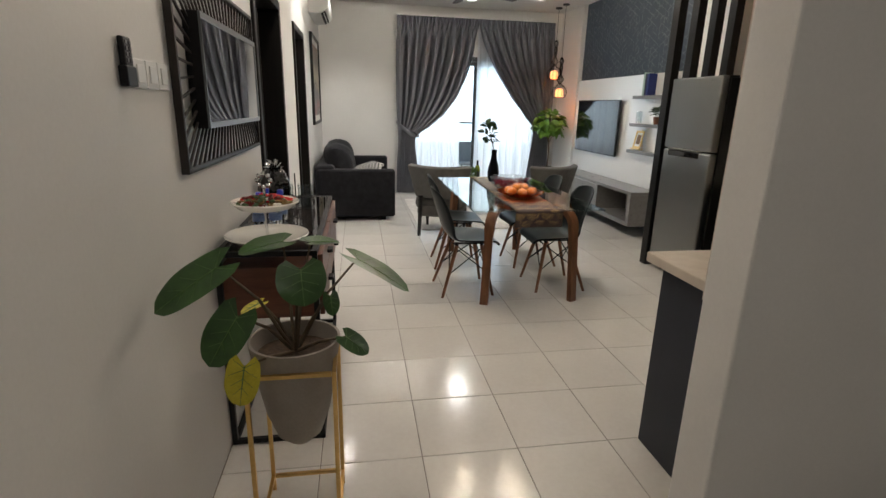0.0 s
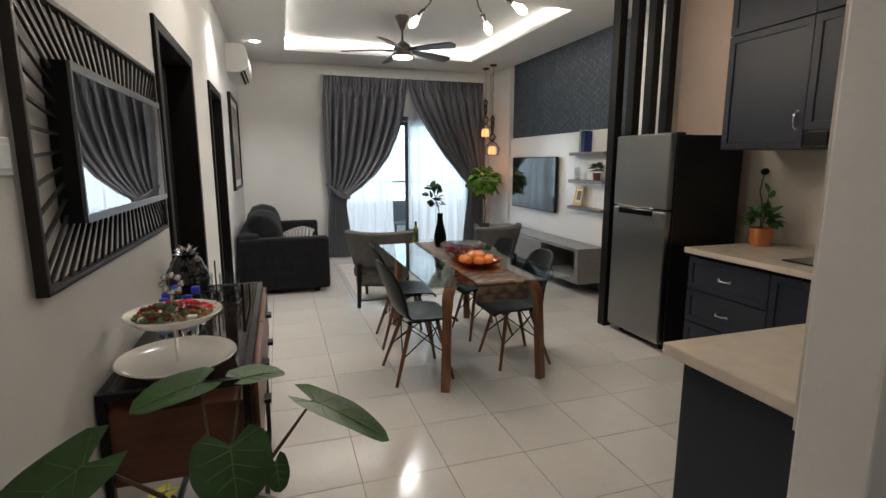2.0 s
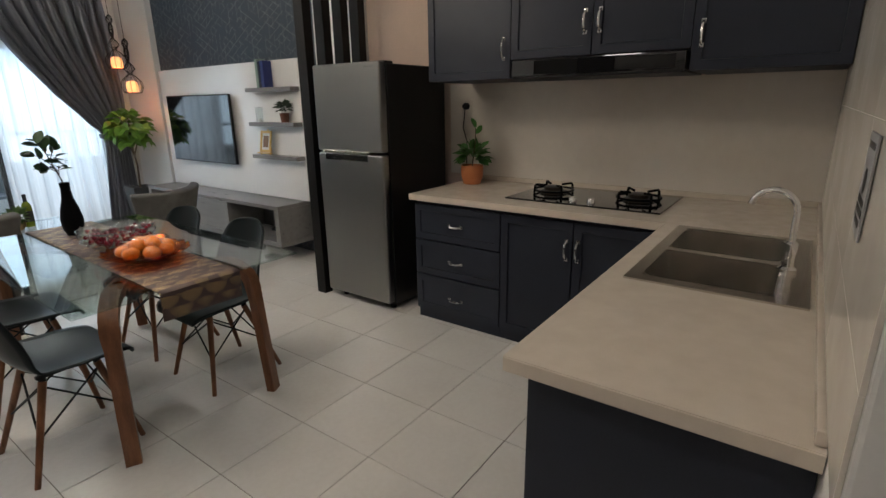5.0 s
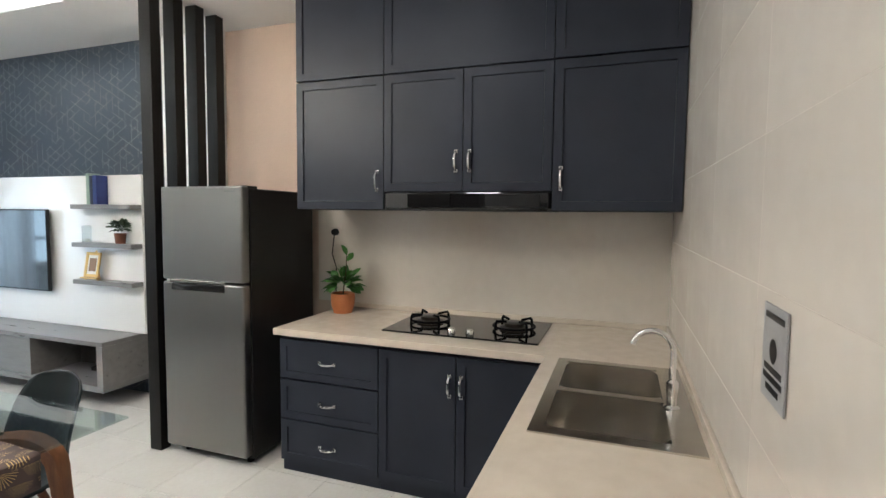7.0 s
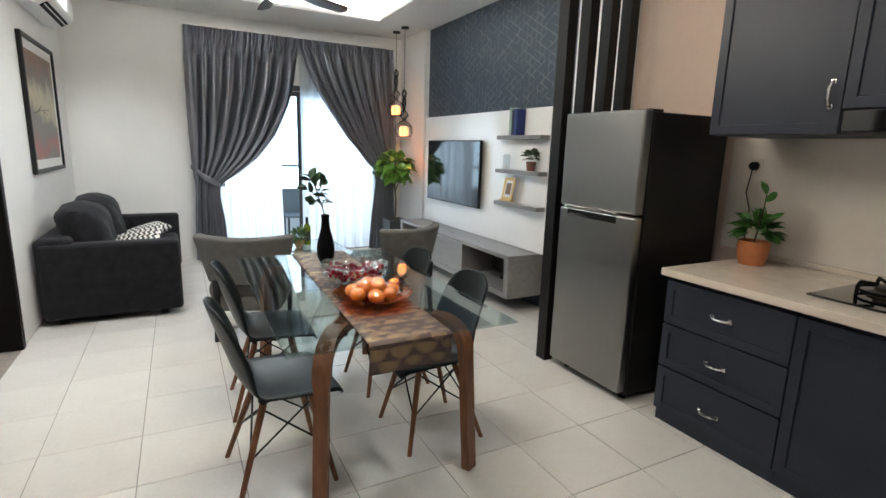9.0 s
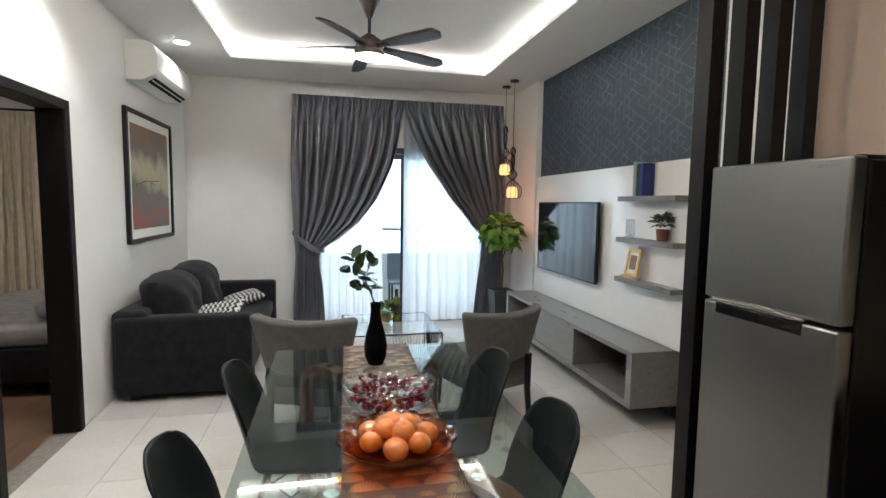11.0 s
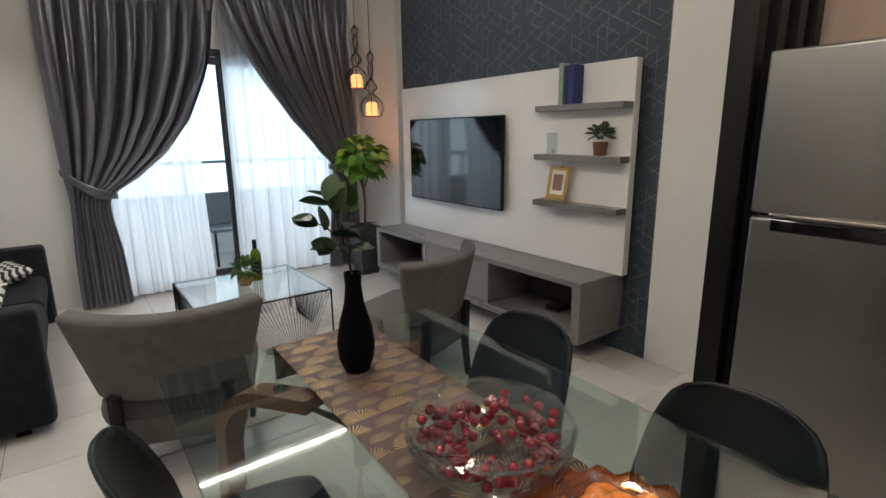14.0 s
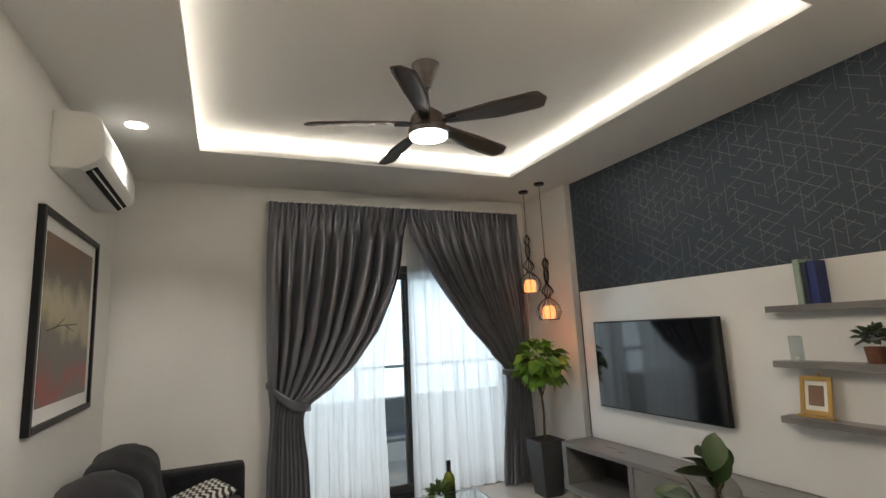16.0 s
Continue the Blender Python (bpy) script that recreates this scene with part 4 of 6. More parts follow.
for x, y, z in ((1.385, 5.37, 2.62), (1.545, 5.75, 2.58), (1.78, 5.21, 2.62), (2.01, 5.66, 2.56), (2.07, 5.33, 2.59)):
    dx, dy = x - 1.74, y - 5.45
    pts = [(dx * f, dy * f, 2.78 + (0.10 * math.sin(math.pi * min(1, f * 1.25)) - (2.78 - z - 0.08) * f ** 2.2)) for f in [i / 10 for i in range(11)]]
    arm = part("arm", tube(bmesh.new(), pts, 0.007, 7), BLACK, chan)
    d = (Vector(pts[-1]) - Vector(pts[-2])).normalized()
    e = Vector(pts[-1])
    part("socket", tube(bmesh.new(), [e - d * 0.01, e + d * 0.05], 0.019, 12), BLACK, arm)
    bm = bmesh.new()
    prof = [(0.0, 0.013), (0.02, 0.016), (0.05, 0.030), (0.075, 0.033), (0.10, 0.024), (0.118, 0.008)]
    tube(bm, [e + d * (0.05 + q[0]) for q in prof], 0.03, 12)
    vs = list(bm.verts)
    for i, v in enumerate(vs):
        r = prof[i // 12]
        c = e + d * (0.05 + r[0])
        v.co = c + (v.co - c).normalized() * r[1]
    part("bulb", bm, GLOW, arm, "glowing clear filament bulb")

for x, y, z in ((3.647, 9.494, 1.906), (3.638, 9.187, 1.62)):
    pd = thing("pendant_lamp", "black wire cage pendant lamp with an amber glow", "pendant lamp", pose(x, y, z), "corner pendant lamps")
    part("ceiling_cup", lathe(bmesh.new(), [(0.0, CZ - z), (0.05, CZ - z), (0.05, CZ - z - 0.02), (0.0, CZ - z - 0.025)], seg=20), BLACK, pd)
    part("cord", tube(bmesh.new(), [(0, 0, CZ - z - 0.02), (0, 0, 0.60)], 0.003, 6), BLACK, pd)
    prof = [(0.60, 0.006), (0.57, 0.028), (0.54, 0.034), (0.50, 0.018), (0.45, 0.026), (0.40, 0.022), (0.345, 0.012), (0.30, 0.045), (0.265, 0.06), (0.235, 0.03), (0.21, 0.022), (0.18, 0.06), (0.13, 0.105), (0.07, 0.118), (0.02, 0.10), (0.0, 0.085)]
    cage = part("wire_cage", tube(bmesh.new(), [(0.085 * math.cos(2 * math.pi * i / 24), 0.085 * math.sin(2 * math.pi * i / 24), 0) for i in range(25)], 0.003, 5), BLACK, pd)
    for h, r in ((0.21, 0.022), (0.345, 0.012)):
        part("ring", tube(bmesh.new(), [(r * math.cos(2 * math.pi * i / 24), r * math.sin(2 * math.pi * i / 24), h) for i in range(25)], 0.003, 5), BLACK, cage)
    for k in range(12):
        a = 2 * math.pi * k / 12
        part("wire", tube(bmesh.new(), [(r * math.cos(a), r * math.sin(a), h) for h, r in prof], 0.0028, 5), BLACK, cage)
    part("shade", lathe(bmesh.new(), [(0.03, 0.135), (0.055, 0.12), (0.064, 0.07), (0.06, 0.01)], seg=24), SHADE, pd, "amber fabric inner shade").visible_shadow = True

ac = thing("air_conditioner", "white split air conditioner high on the wall", "air conditioner", pose(WX, 8.25, 2.54))
bm = bmesh.new()
prof = [(0.0, -0.01), (0.0, 0.31), (0.16, 0.315), (0.215, 0.29), (0.24, 0.21), (0.24, 0.075), (0.215, 0.04), (0.13, -0.008)]
L = 1.05
lo = [bm.verts.new((x, 0, z)) for x, z in prof]
hi = [bm.verts.new((x, L, z)) for x, z in prof]
for k in range(len(prof)):
    j = (k + 1) % len(prof)
    bm.faces.new((lo[k], lo[j], hi[j], hi[k]))
bm.faces.new(lo[::-1]), bm.faces.new(hi)
bmesh.ops.bevel(bm, geom=list(bm.edges), offset=0.006, segments=2, affect="EDGES")
part("body", bm, WHITE, ac)
m = Matrix.Translation((0.174, 0, 0.012)) @ Matrix.Rotation(radians(-33), 4, "Y")
part("air_slot", B(-0.035, 0.03, 0.09, L - 0.06, -0.006, 0.004, m=m), MATTBLACK, ac)
part("louvre", B(-0.004, 0.006, 0.09, L - 0.06, -0.009, 0.0, m=m), WHITE, ac)

pic = thing("wall_picture", "large abstract sunset print in a black frame", "picture", pose(WX, 8.14, 1.17))
W, H = 1.20, 1.13
for y0, y1, z0, z1 in ((0, 0.036, 0, H), (W - 0.036, W, 0, H), (0.036, W - 0.036, 0, 0.036), (0.036, W - 0.036, H - 0.036, H)):
    part("frame", B(0.0, 0.035, y0, y1, z0, z1, bevel=0.004), BLACK, pic)
part("mount", B(0.003, 0.016, 0.034, W - 0.034, 0.034, H - 0.034), WHITE, pic, smooth=False)
ART, ns, ls, p = nodes_of("abstract sunset print")
nt = ART.node_tree
co, sp, nz = ns.new("ShaderNodeTexCoord"), ns.new("ShaderNodeSeparateXYZ"), ns.new("ShaderNodeTexNoise")
ls.new(co.outputs["Object"], sp.inputs[0]), ls.new(co.outputs["Object"], nz.inputs["Vector"])
nz.inputs["Scale"].default_value, nz.inputs["Detail"].default_value = 3.2, 8
h = math_node(nt, "ADD", math_node(nt, "DIVIDE", sp.outputs["Z"], H), math_node(nt, "MULTIPLY", math_node(nt, "SUBTRACT", nz.outputs["Fac"], 0.5), 0.42))
ramp = ns.new("ShaderNodeValToRGB")
cr = ramp.color_ramp
cr.elements[0].position, cr.elements[0].color = 0.10, (0.10, 0.085, 0.075, 1)
cr.elements[1].position, cr.elements[1].color = 0.95, (0.22, 0.095, 0.035, 1)
for pos, c in ((0.20, (0.24, 0.025, 0.02)), (0.30, (0.09, 0.075, 0.07)), (0.40, (0.10, 0.085, 0.07)), (0.48, (0.36, 0.31, 0.18)), (0.58, (0.40, 0.35, 0.24)), (0.68, (0.10, 0.085, 0.075)), (0.82, (0.16, 0.085, 0.05))):
    el = cr.elements.new(pos)
    el.color = rgb(c)
ls.new(h, ramp.inputs[0]), ls.new(ramp.outputs[0], p.inputs["Base Color"])
p.inputs["Roughness"].default_value = 0.35
part("print", B(0.016, 0.019, 0.115, W - 0.115, 0.115, H - 0.115), ART, pic, smooth=False)
part("twigs", tube(tube(tube(bmesh.new(), [(0.021, 0.2, 0.50), (0.021, 0.45, 0.535), (0.021, 0.78, 0.55)], 0.003, 4), [(0.021, 0.35, 0.52), (0.021, 0.5, 0.575)], 0.002, 4), [(0.021, 0.5, 0.54), (0.021, 0.72, 0.505)], 0.002, 4), BLACK, pic)

# mirror with a frame of slanted bars
mir = thing("wall_mirror", "rectangular mirror in a black frame of radiating bars", "mirror", pose(WX, 0, 0))
y0, y1, z0, z1 = 3.0, 4.26, 1.21, 1.875
i0, i1, j0, j1 = 3.185, 4.13, 1.35, 1.735
DARK = surface("bronze black metal", (0.018, 0.014, 0.012), (0.03, 0.024, 0.02), 9, 0.4, metal=0.4)
for a, b, c, d in ((y0, y0 + 0.016, z0, z1), (y1 - 0.016, y1, z0, z1), (y0 + 0.016, y1 - 0.016, z0, z0 + 0.016), (y0 + 0.016, y1 - 0.016, z1 - 0.016, z1)):
    part("outer_frame", B(0.004, 0.03, a, b, c, d, bevel=0.002), DARK, mir)
part("backing", B(0.0, 0.052, i0, i1, j0, j1, bevel=0.002), BLACK, mir)
part("glass", B(0.052, 0.056, i0 + 0.004, i1 - 0.004, j0 + 0.004, j1 - 0.004), MIRROR, mir, smooth=False)
for a, b, c, d in ((i0, i0 + 0.008, j0, j1), (i1 - 0.008, i1, j0, j1), (i0 + 0.008, i1 - 0.008, j0, j0 + 0.02), (i0 + 0.008, i1 - 0.008, j1 - 0.02, j1)):
    part("inner_rim", B(0.052, 0.060, a, b, c, d), surface("grey rim", (0.12, 0.13, 0.14), (0.16, 0.17, 0.18), 5, 0.3) if "grey rim" not in bpy.data.materials else bpy.data.materials["grey rim"], mir)
cy, cz = (y0 + y1) / 2, (z0 + z1) / 2
bars = []
for k in range(21):
    f = (k + 0.5) / 21
    bars += [((y0 + (y1 - y0) * f, z0 + 0.01), (i0 + (i1 - i0) * f, j0)), ((y0 + (y1 - y0) * f, z1 - 0.01), (i0 + (i1 - i0) * f, j1))]
for k in range(10):
    f = (k + 0.5) / 10
    bars += [((y0 + 0.01, z0 + (z1 - z0) * f), (i0, j0 + (j1 - j0) * f)), ((y1 - 0.01, z0 + (z1 - z0) * f), (i1, j0 + (j1 - j0) * f))]
for (a, b), (c, d) in bars:
    L = math.hypot(c - a, d - b)
    m = Matrix.Translation((0.017, a, b)) @ Matrix.Rotation(math.atan2(d - b, c - a), 4, "X")
    part("bar", B(-0.004, 0.004, 0, L, -0.0035, 0.0035, m=m), DARK, mir, smooth=False)

sw = thing("light_switch", "row of three white wall switches", "switch", pose(WX, 2.72, 1.472))
for k in range(3):
    pl = part("plate", B(0.0, 0.009, k * 0.085, k * 0.085 + 0.082, 0, 0.075, bevel=0.003), WHITE, sw)
    part("rocker", B(0.009, 0.013, k * 0.085 + 0.018, k * 0.085 + 0.064, 0.014, 0.061, bevel=0.002), WHITE, pl)
rem = thing("fan_remote", "black fan remote in a wall holder", "remote control", pose(WX, 2.65, 1.474))
part("holder", B(0.0, 0.022, 0.0, 0.06, 0.0, 0.05, bevel=0.004), BLACK, rem)
bd = part("body", B(0.003, 0.018, 0.006, 0.054, 0.01, 0.118, bevel=0.005), BLACK, rem)
for r in range(4):
    for c in range(2):
        part("button", B(0.018, 0.0205, 0.014 + c * 0.02, 0.026 + c * 0.02, 0.058 + r * 0.014, 0.067 + r * 0.014, bevel=0.001), surface("button grey", (0.06, 0.06, 0.065), (0.08, 0.08, 0.085), 5, 0.5) if "button grey" not in bpy.data.materials else bpy.data.materials["button grey"], bd)

sign = thing("wall_sign", "small grey printed notice on the tiled wall", "sign", pose(1.822, 2.479, 1.212))
part("plate", B(0.0, 0.15, 0.0, 0.004, 0.0, 0.185, bevel=0.001), surface("grey paper", (0.30, 0.30, 0.31), (0.36, 0.36, 0.37), 6, 0.5), sign)
part("pictogram", lathe(bmesh.new(), [(0.0, 0.0), (0.022, 0.0), (0.024, 0.0008), (0.0, 0.0012)], seg=16), BLACK, sign).matrix_basis = pose(0.075, 0.0042, 0.10, -90)
for z, w in ((0.158, 0.12), (0.058, 0.11), (0.040, 0.12), (0.020, 0.08)):
    part("text_bar", B(0.075 - w / 2, 0.075 + w / 2, 0.004, 0.0048, z, z + 0.012), BLACK, sign)

plug = thing("wall_plug", "black plug and cable in a wall socket", "plug", pose(EX - 0.009, 4.745, 1.43))
part("socket_plate", B(-0.006, 0.0, -0.043, 0.043, -0.043, 0.043, bevel=0.003), WALLTILE, plug)
part("plug_body", lathe(bmesh.new(), [(0.0, 0.035), (0.02, 0.035), (0.026, 0.02), (0.026, 0.0), (0.0, 0.0)]), BLACK, plug).matrix_basis = pose(-0.006, 0, 0, 0, -90, 0)
part("cable", tube(bmesh.new(), [(-0.03, 0, -0.02), (-0.025, 0.012, -0.09), (-0.03, 0.018, -0.16), (-0.02, -0.01, -0.26), (-0.01, 0.0, -0.54)], 0.004, 6), BLACK, plug)


# ---- plants ----
def leaf_bm(bm, base, tip, width, up, fold=0.12, heart=False, n=8, wavy=0.0):
    """One leaf from base to tip, bent along its midrib."""
    base, tip, up = Vector(base), Vector(tip), Vector(up).normalized()
    d = tip - base
    L = d.length
    d.normalize()
    s = d.cross(up).normalized()
    nrm = s.cross(d).normalized()
    rows = []
    for i in range(n + 1):
        t = i / n
        if heart:
            w = width * (math.sqrt(max(0.0, 1 - ((t - 0.36) / 0.64) ** 2)) * (1 - 0.12 * t) + 0.01)
            back = -0.28 * L * max(0, 1 - t * 3.5)
        else:
            w, back = width * math.sin(math.pi * (0.04 + 0.96 * t)) ** 0.75, 0
        c = base + d * (L * t) + nrm * (-fold * L * (t * t))
        row = []
        for q in (-1, -0.6, 0, 0.6, 1):
            row.append(bm.verts.new(c + s * q * w * 0.5 + d * back * (0.0 if q == 0 else 1.0 if abs(q) < 0.9 else 0.5) + nrm * (fold * 0.8 * w * abs(q) + wavy * math.sin(t * 9 + q * 3) * w)))
        rows.append(row)
    for a, b in zip(rows, rows[1:]):
        for k in range(4):
            bm.faces.new((a[k], a[k + 1], b[k + 1], b[k]))
    return bm


VEIN = surface("pale leaf vein", (0.07, 0.15, 0.04), (0.11, 0.20, 0.06), 12, 0.45)
stand = thing("plant_stand", "tall gold metal plant stand with an open square frame", "plant stand", pose(0.255, 2.80, 0))
hs, ht = 0.130, 0.657
for sx in (-1, 1):
    for sy in (-1, 1):
        part("leg", B(sx * hs - 0.007, sx * hs + 0.007, sy * hs * 1.12 - 0.007, sy * hs * 1.12 + 0.007, 0, ht, bevel=0.002), GOLD, stand)
for z in (ht - 0.014, 0.055):
    for sg in (-1, 1):
        part("rail", B(-hs + 0.008, hs - 0.008, sg * hs * 1.12 - 0.006, sg * hs * 1.12 + 0.006, z, z + 0.013), GOLD, stand)
        part("rail", B(sg * hs - 0.006, sg * hs + 0.006, -hs * 1.12 + 0.008, hs * 1.12 - 0.008, z, z + 0.013), GOLD, stand)
pp = thing("potted_plant", "heart leaved plant in a tapered taupe pot on the stand", "potted plant", pose(0.255, 2.80, 0.325))
part("pot", lathe(bmesh.new(), [(0.0, 0.0), (0.04, 0.005), (0.075, 0.04), (0.105, 0.13), (0.128, 0.26), (0.146, 0.385), (0.137, 0.385), (0.125, 0.33), (0.0, 0.33)], seg=36), POTGREY, pp)
part("soil", lathe(bmesh.new(), [(0.0, 0.335), (0.08, 0.338), (0.124, 0.332)], seg=24), SOIL, pp)
for base, tip, w, up, mt in (((0.08, 2.66, 1.00), (-0.085, 2.60, 0.90), 0.125, (0.1, -0.6, 0.8), LEAF),
                             ((0.30, 2.68, 0.98), (0.31, 2.63, 0.885), 0.155, (0, -1, 0.4), LEAF),
                             ((0.12, 2.66, 0.85), (0.04, 2.60, 0.725), 0.135, (-0.1, -0.9, 0.4), LEAF),
                             ((0.14, 2.60, 0.72), (0.12, 2.58, 0.60), 0.105, (0, -1, 0.2), YELLOWLEAF),
                             ((0.42, 2.72, 0.74), (0.49, 2.68, 0.70), 0.07, (0.3, -0.8, 0.5), LEAF),
                             ((0.46, 2.90, 0.94), (0.64, 2.84, 0.855), 0.12, (0.3, -0.15, 0.9), LEAF),
                             ((0.21, 2.98, 0.985), (0.07, 2.93, 0.97), 0.13, (0.1, -0.15, 1), LEAF),
                             ((0.30, 3.00, 0.975), (0.40, 3.05, 0.97), 0.11, (0, -0.1, 1), LEAF),
                             ((0.37, 2.85, 0.83), (0.38, 2.82, 0.77), 0.06, (0.3, -0.8, 0.3), LEAF),
                             ((0.16, 2.80, 0.835), (0.11, 2.74, 0.83), 0.04, (0, -0.4, 1), YELLOWLEAF)):
    base, tip = Vector(base) - pp.location, Vector(tip) - pp.location
    lf = part("leaf", leaf_bm(bmesh.new(), base, tip, w * 0.95, up, 0.10, True, 12, 0.012), mt, pp)
    d = (tip - base).normalized()
    side = d.cross(Vector(up).normalized()).normalized()
    nrm = side.cross(d).normalized()
    L = (tip - base).length
    part("midrib", tube(bmesh.new(), [base + d * (L * t) + nrm * (0.0012 - 0.10 * L * t * t) for t in (0, 0.25, 0.5, 0.75, 0.98)], 0.0022, 5, 0.0007), VEIN, lf)
    for q in (-1, 1):
        for t0, t1, e in ((0.04, -0.16, 0.62), (0.08, 0.22, 0.74), (0.3, 0.48, 0.6), (0.52, 0.7, 0.42)):
            a = base + d * (L * t0) + nrm * (0.0012 - 0.10 * L * t0 * t0)
            b = base + d * (L * t1) + side * (q * e * w * 0.5) + nrm * (0.002 - 0.10 * L * t1 * t1 + 0.08 * w * e)
            part("vein", tube(bmesh.new(), [a, a.lerp(b, 0.5), b], 0.0011, 4, 0.0005), VEIN, lf)
    part("stalk", tube(bmesh.new(), [(0.02 * base[0], 0.02 * base[1], 0.335), (base[0] * 0.5, base[1] * 0.5, 0.335 + (base[2] - 0.335) * 0.62), base], 0.007, 7, 0.003), STEM, pp)


def bush(parent, centre, radius, count, size, material, seed, flat=1.0, broad=(0.5, 0.75), name="leaf"):
    rnd = random.Random(seed)
    for k in range(count):
        z = rnd.uniform(-0.35, 1)
        a = rnd.uniform(0, 6.283)
        r = math.sqrt(max(0, 1 - z * z))
        d = Vector((r * math.cos(a), r * math.sin(a), z * flat))
        p0 = Vector(centre) + d * radius * rnd.uniform(0.25, 0.55)
        p1 = p0 + (d + Vector((0, 0, 0.15))).normalized() * size * rnd.uniform(0.75, 1.25)
        part(name, leaf_bm(bmesh.new(), p0, p1, size * rnd.uniform(*broad), (rnd.uniform(-0.7, 0.7), rnd.uniform(-0.7, 0.7), 1), 0.25, False, 6, 0.02), material, parent)


fig = thing("fig_tree", "fiddle leaf fig with bright green crown in a dark planter", "potted plant", pose(3.60, 9.37, 0))
bm = bmesh.new()
sec = [(0.095, 0.0), (0.135, 0.50), (0.12, 0.50), (0.115, 0.46)]
rings = [[bm.verts.new((r * sx, r * sy, z)) for sx, sy in ((-1, -1), (1, -1), (1, 1), (-1, 1))] for r, z in sec]
for q, w in zip(rings, rings[1:]):
    for k in range(4):
        bm.faces.new((q[k], q[(k + 1) % 4], w[(k + 1) % 4], w[k]))
bm.faces.new(rings[0][::-1]), bm.faces.new(rings[-1])
part("planter", bm, ANTHRACITE, fig, smooth=False)
part("soil", B(-0.112, 0.112, -0.112, 0.112, 0.461, 0.468), SOIL, fig, smooth=False)
part("trunk", tube(bmesh.new(), [(0, 0, 0.46), (0.012, 0, 0.75), (-0.01, -0.01, 0.95), (-0.04, -0.03, 1.12)], 0.014, 8, 0.009), STEM, fig)
for e in ((-0.16, -0.06, 1.22), (0.12, -0.1, 1.26), (0.02, 0.1, 1.28), (-0.05, -0.12, 1.34)):
    part("branch", tube(bmesh.new(), [(0.0, 0, 0.88), (e[0] * 0.4, e[1] * 0.4, 1.05), e], 0.008, 6, 0.005), STEM, fig)
rnd = random.Random(11)
for k in range(130):
    a, z = rnd.uniform(0, 6.283), rnd.uniform(-0.75, 1)
    r = math.sqrt(1 - z * z)
    d = Vector((r * math.cos(a), r * math.sin(a), z))
    f = rnd.uniform(0.45, 1)
    p0 = Vector((-0.03 + d.x * 0.19 * f, -0.05 + d.y * 0.19 * f, 1.19 + d.z * 0.21 * f))
    go = Vector((d.x, d.y, 0.55 * d.z - 0.1)) + Vector((rnd.uniform(-0.6, 0.6), rnd.uniform(-0.6, 0.6), rnd.uniform(-0.35, 0.25)))
    size = rnd.uniform(0.11, 0.17)
    part("leaf", leaf_bm(bmesh.new(), p0, p0 + go.normalized() * size, size * rnd.uniform(0.62, 0.8), d + Vector((rnd.uniform(-0.4, 0.4), rnd.uniform(-0.4, 0.4), 0.7)), 0.3, False, 6, 0.03), BRIGHTLEAF, fig)

hp = thing("herb_pot", "leafy green plant in an orange terracotta pot on the worktop", "potted plant", pose(3.83, 4.56, 0.884))
part("pot", lathe(bmesh.new(), [(0.0, 0.0), (0.062, 0.0), (0.078, 0.05), (0.083, 0.10), (0.08, 0.135), (0.07, 0.135), (0.068, 0.115), (0.0, 0.115)], seg=28), TERRACOTTA, hp)
part("soil", lathe(bmesh.new(), [(0.0, 0.118), (0.068, 0.118)], seg=20), SOIL, hp)
bush(hp, (0, 0, 0.19), 0.15, 64, 0.078, surface("herb leaf", (0.03, 0.11, 0.012), (0.06, 0.19, 0.03), 14, 0.45, bump=0.2), 21, 0.9)
part("shoot", tube(bmesh.new(), [(0, 0, 0.12), (0.01, -0.02, 0.30), (0.0, -0.03, 0.40)], 0.005, 6, 0.003), STEM, hp)
for p0, p1 in (((0.0, -0.03, 0.36), (0.0, -0.09, 0.42)), ((0.0, -0.03, 0.40), (0.0, 0.0, 0.47))):
    part("leaf", leaf_bm(bmesh.new(), p0, p1, 0.04, (1, 0, 0.3), 0.2), bpy.data.materials["herb leaf"], hp)


# ---- sideboard and what stands on it ----
sb = thing("sideboard", "black metal sideboard with smoked glass top and walnut drawers", "sideboard", pose(0, 0, 0))
a0, a1, b0, b1, tz = -0.095, 0.30, 3.24, 4.52, 0.875
for x in (a0, a1 - 0.022):
    for y in (b0, b1 - 0.022):
        part("leg", B(x, x + 0.022, y, y + 0.022, 0, tz - 0.022, bevel=0.002), BLACK, sb)
for z in (tz - 0.022, 0.0):
    for y in (b0, b1 - 0.022):
        part("rail", B(a0, a1, y, y + 0.022, z, z + 0.022, bevel=0.002), BLACK, sb)
    for x in (a0, a1 - 0.022):
        part("rail", B(x, x + 0.022, b0 + 0.022, b1 - 0.022, z, z + 0.022, bevel=0.002), BLACK, sb)
gl = part("glass_top", B(a0 + 0.022, a1 - 0.022, b0 + 0.022, b1 - 0.022, tz - 0.01, tz - 0.002), SMOKEGLASS, sb, smooth=False)
gl.visible_shadow = False
part("drawer_box", B(a0 + 0.004, a1 - 0.004, b0 + 0.024, b1 - 0.024, 0.58, 0.80, bevel=0.003), REDWOOD, sb)
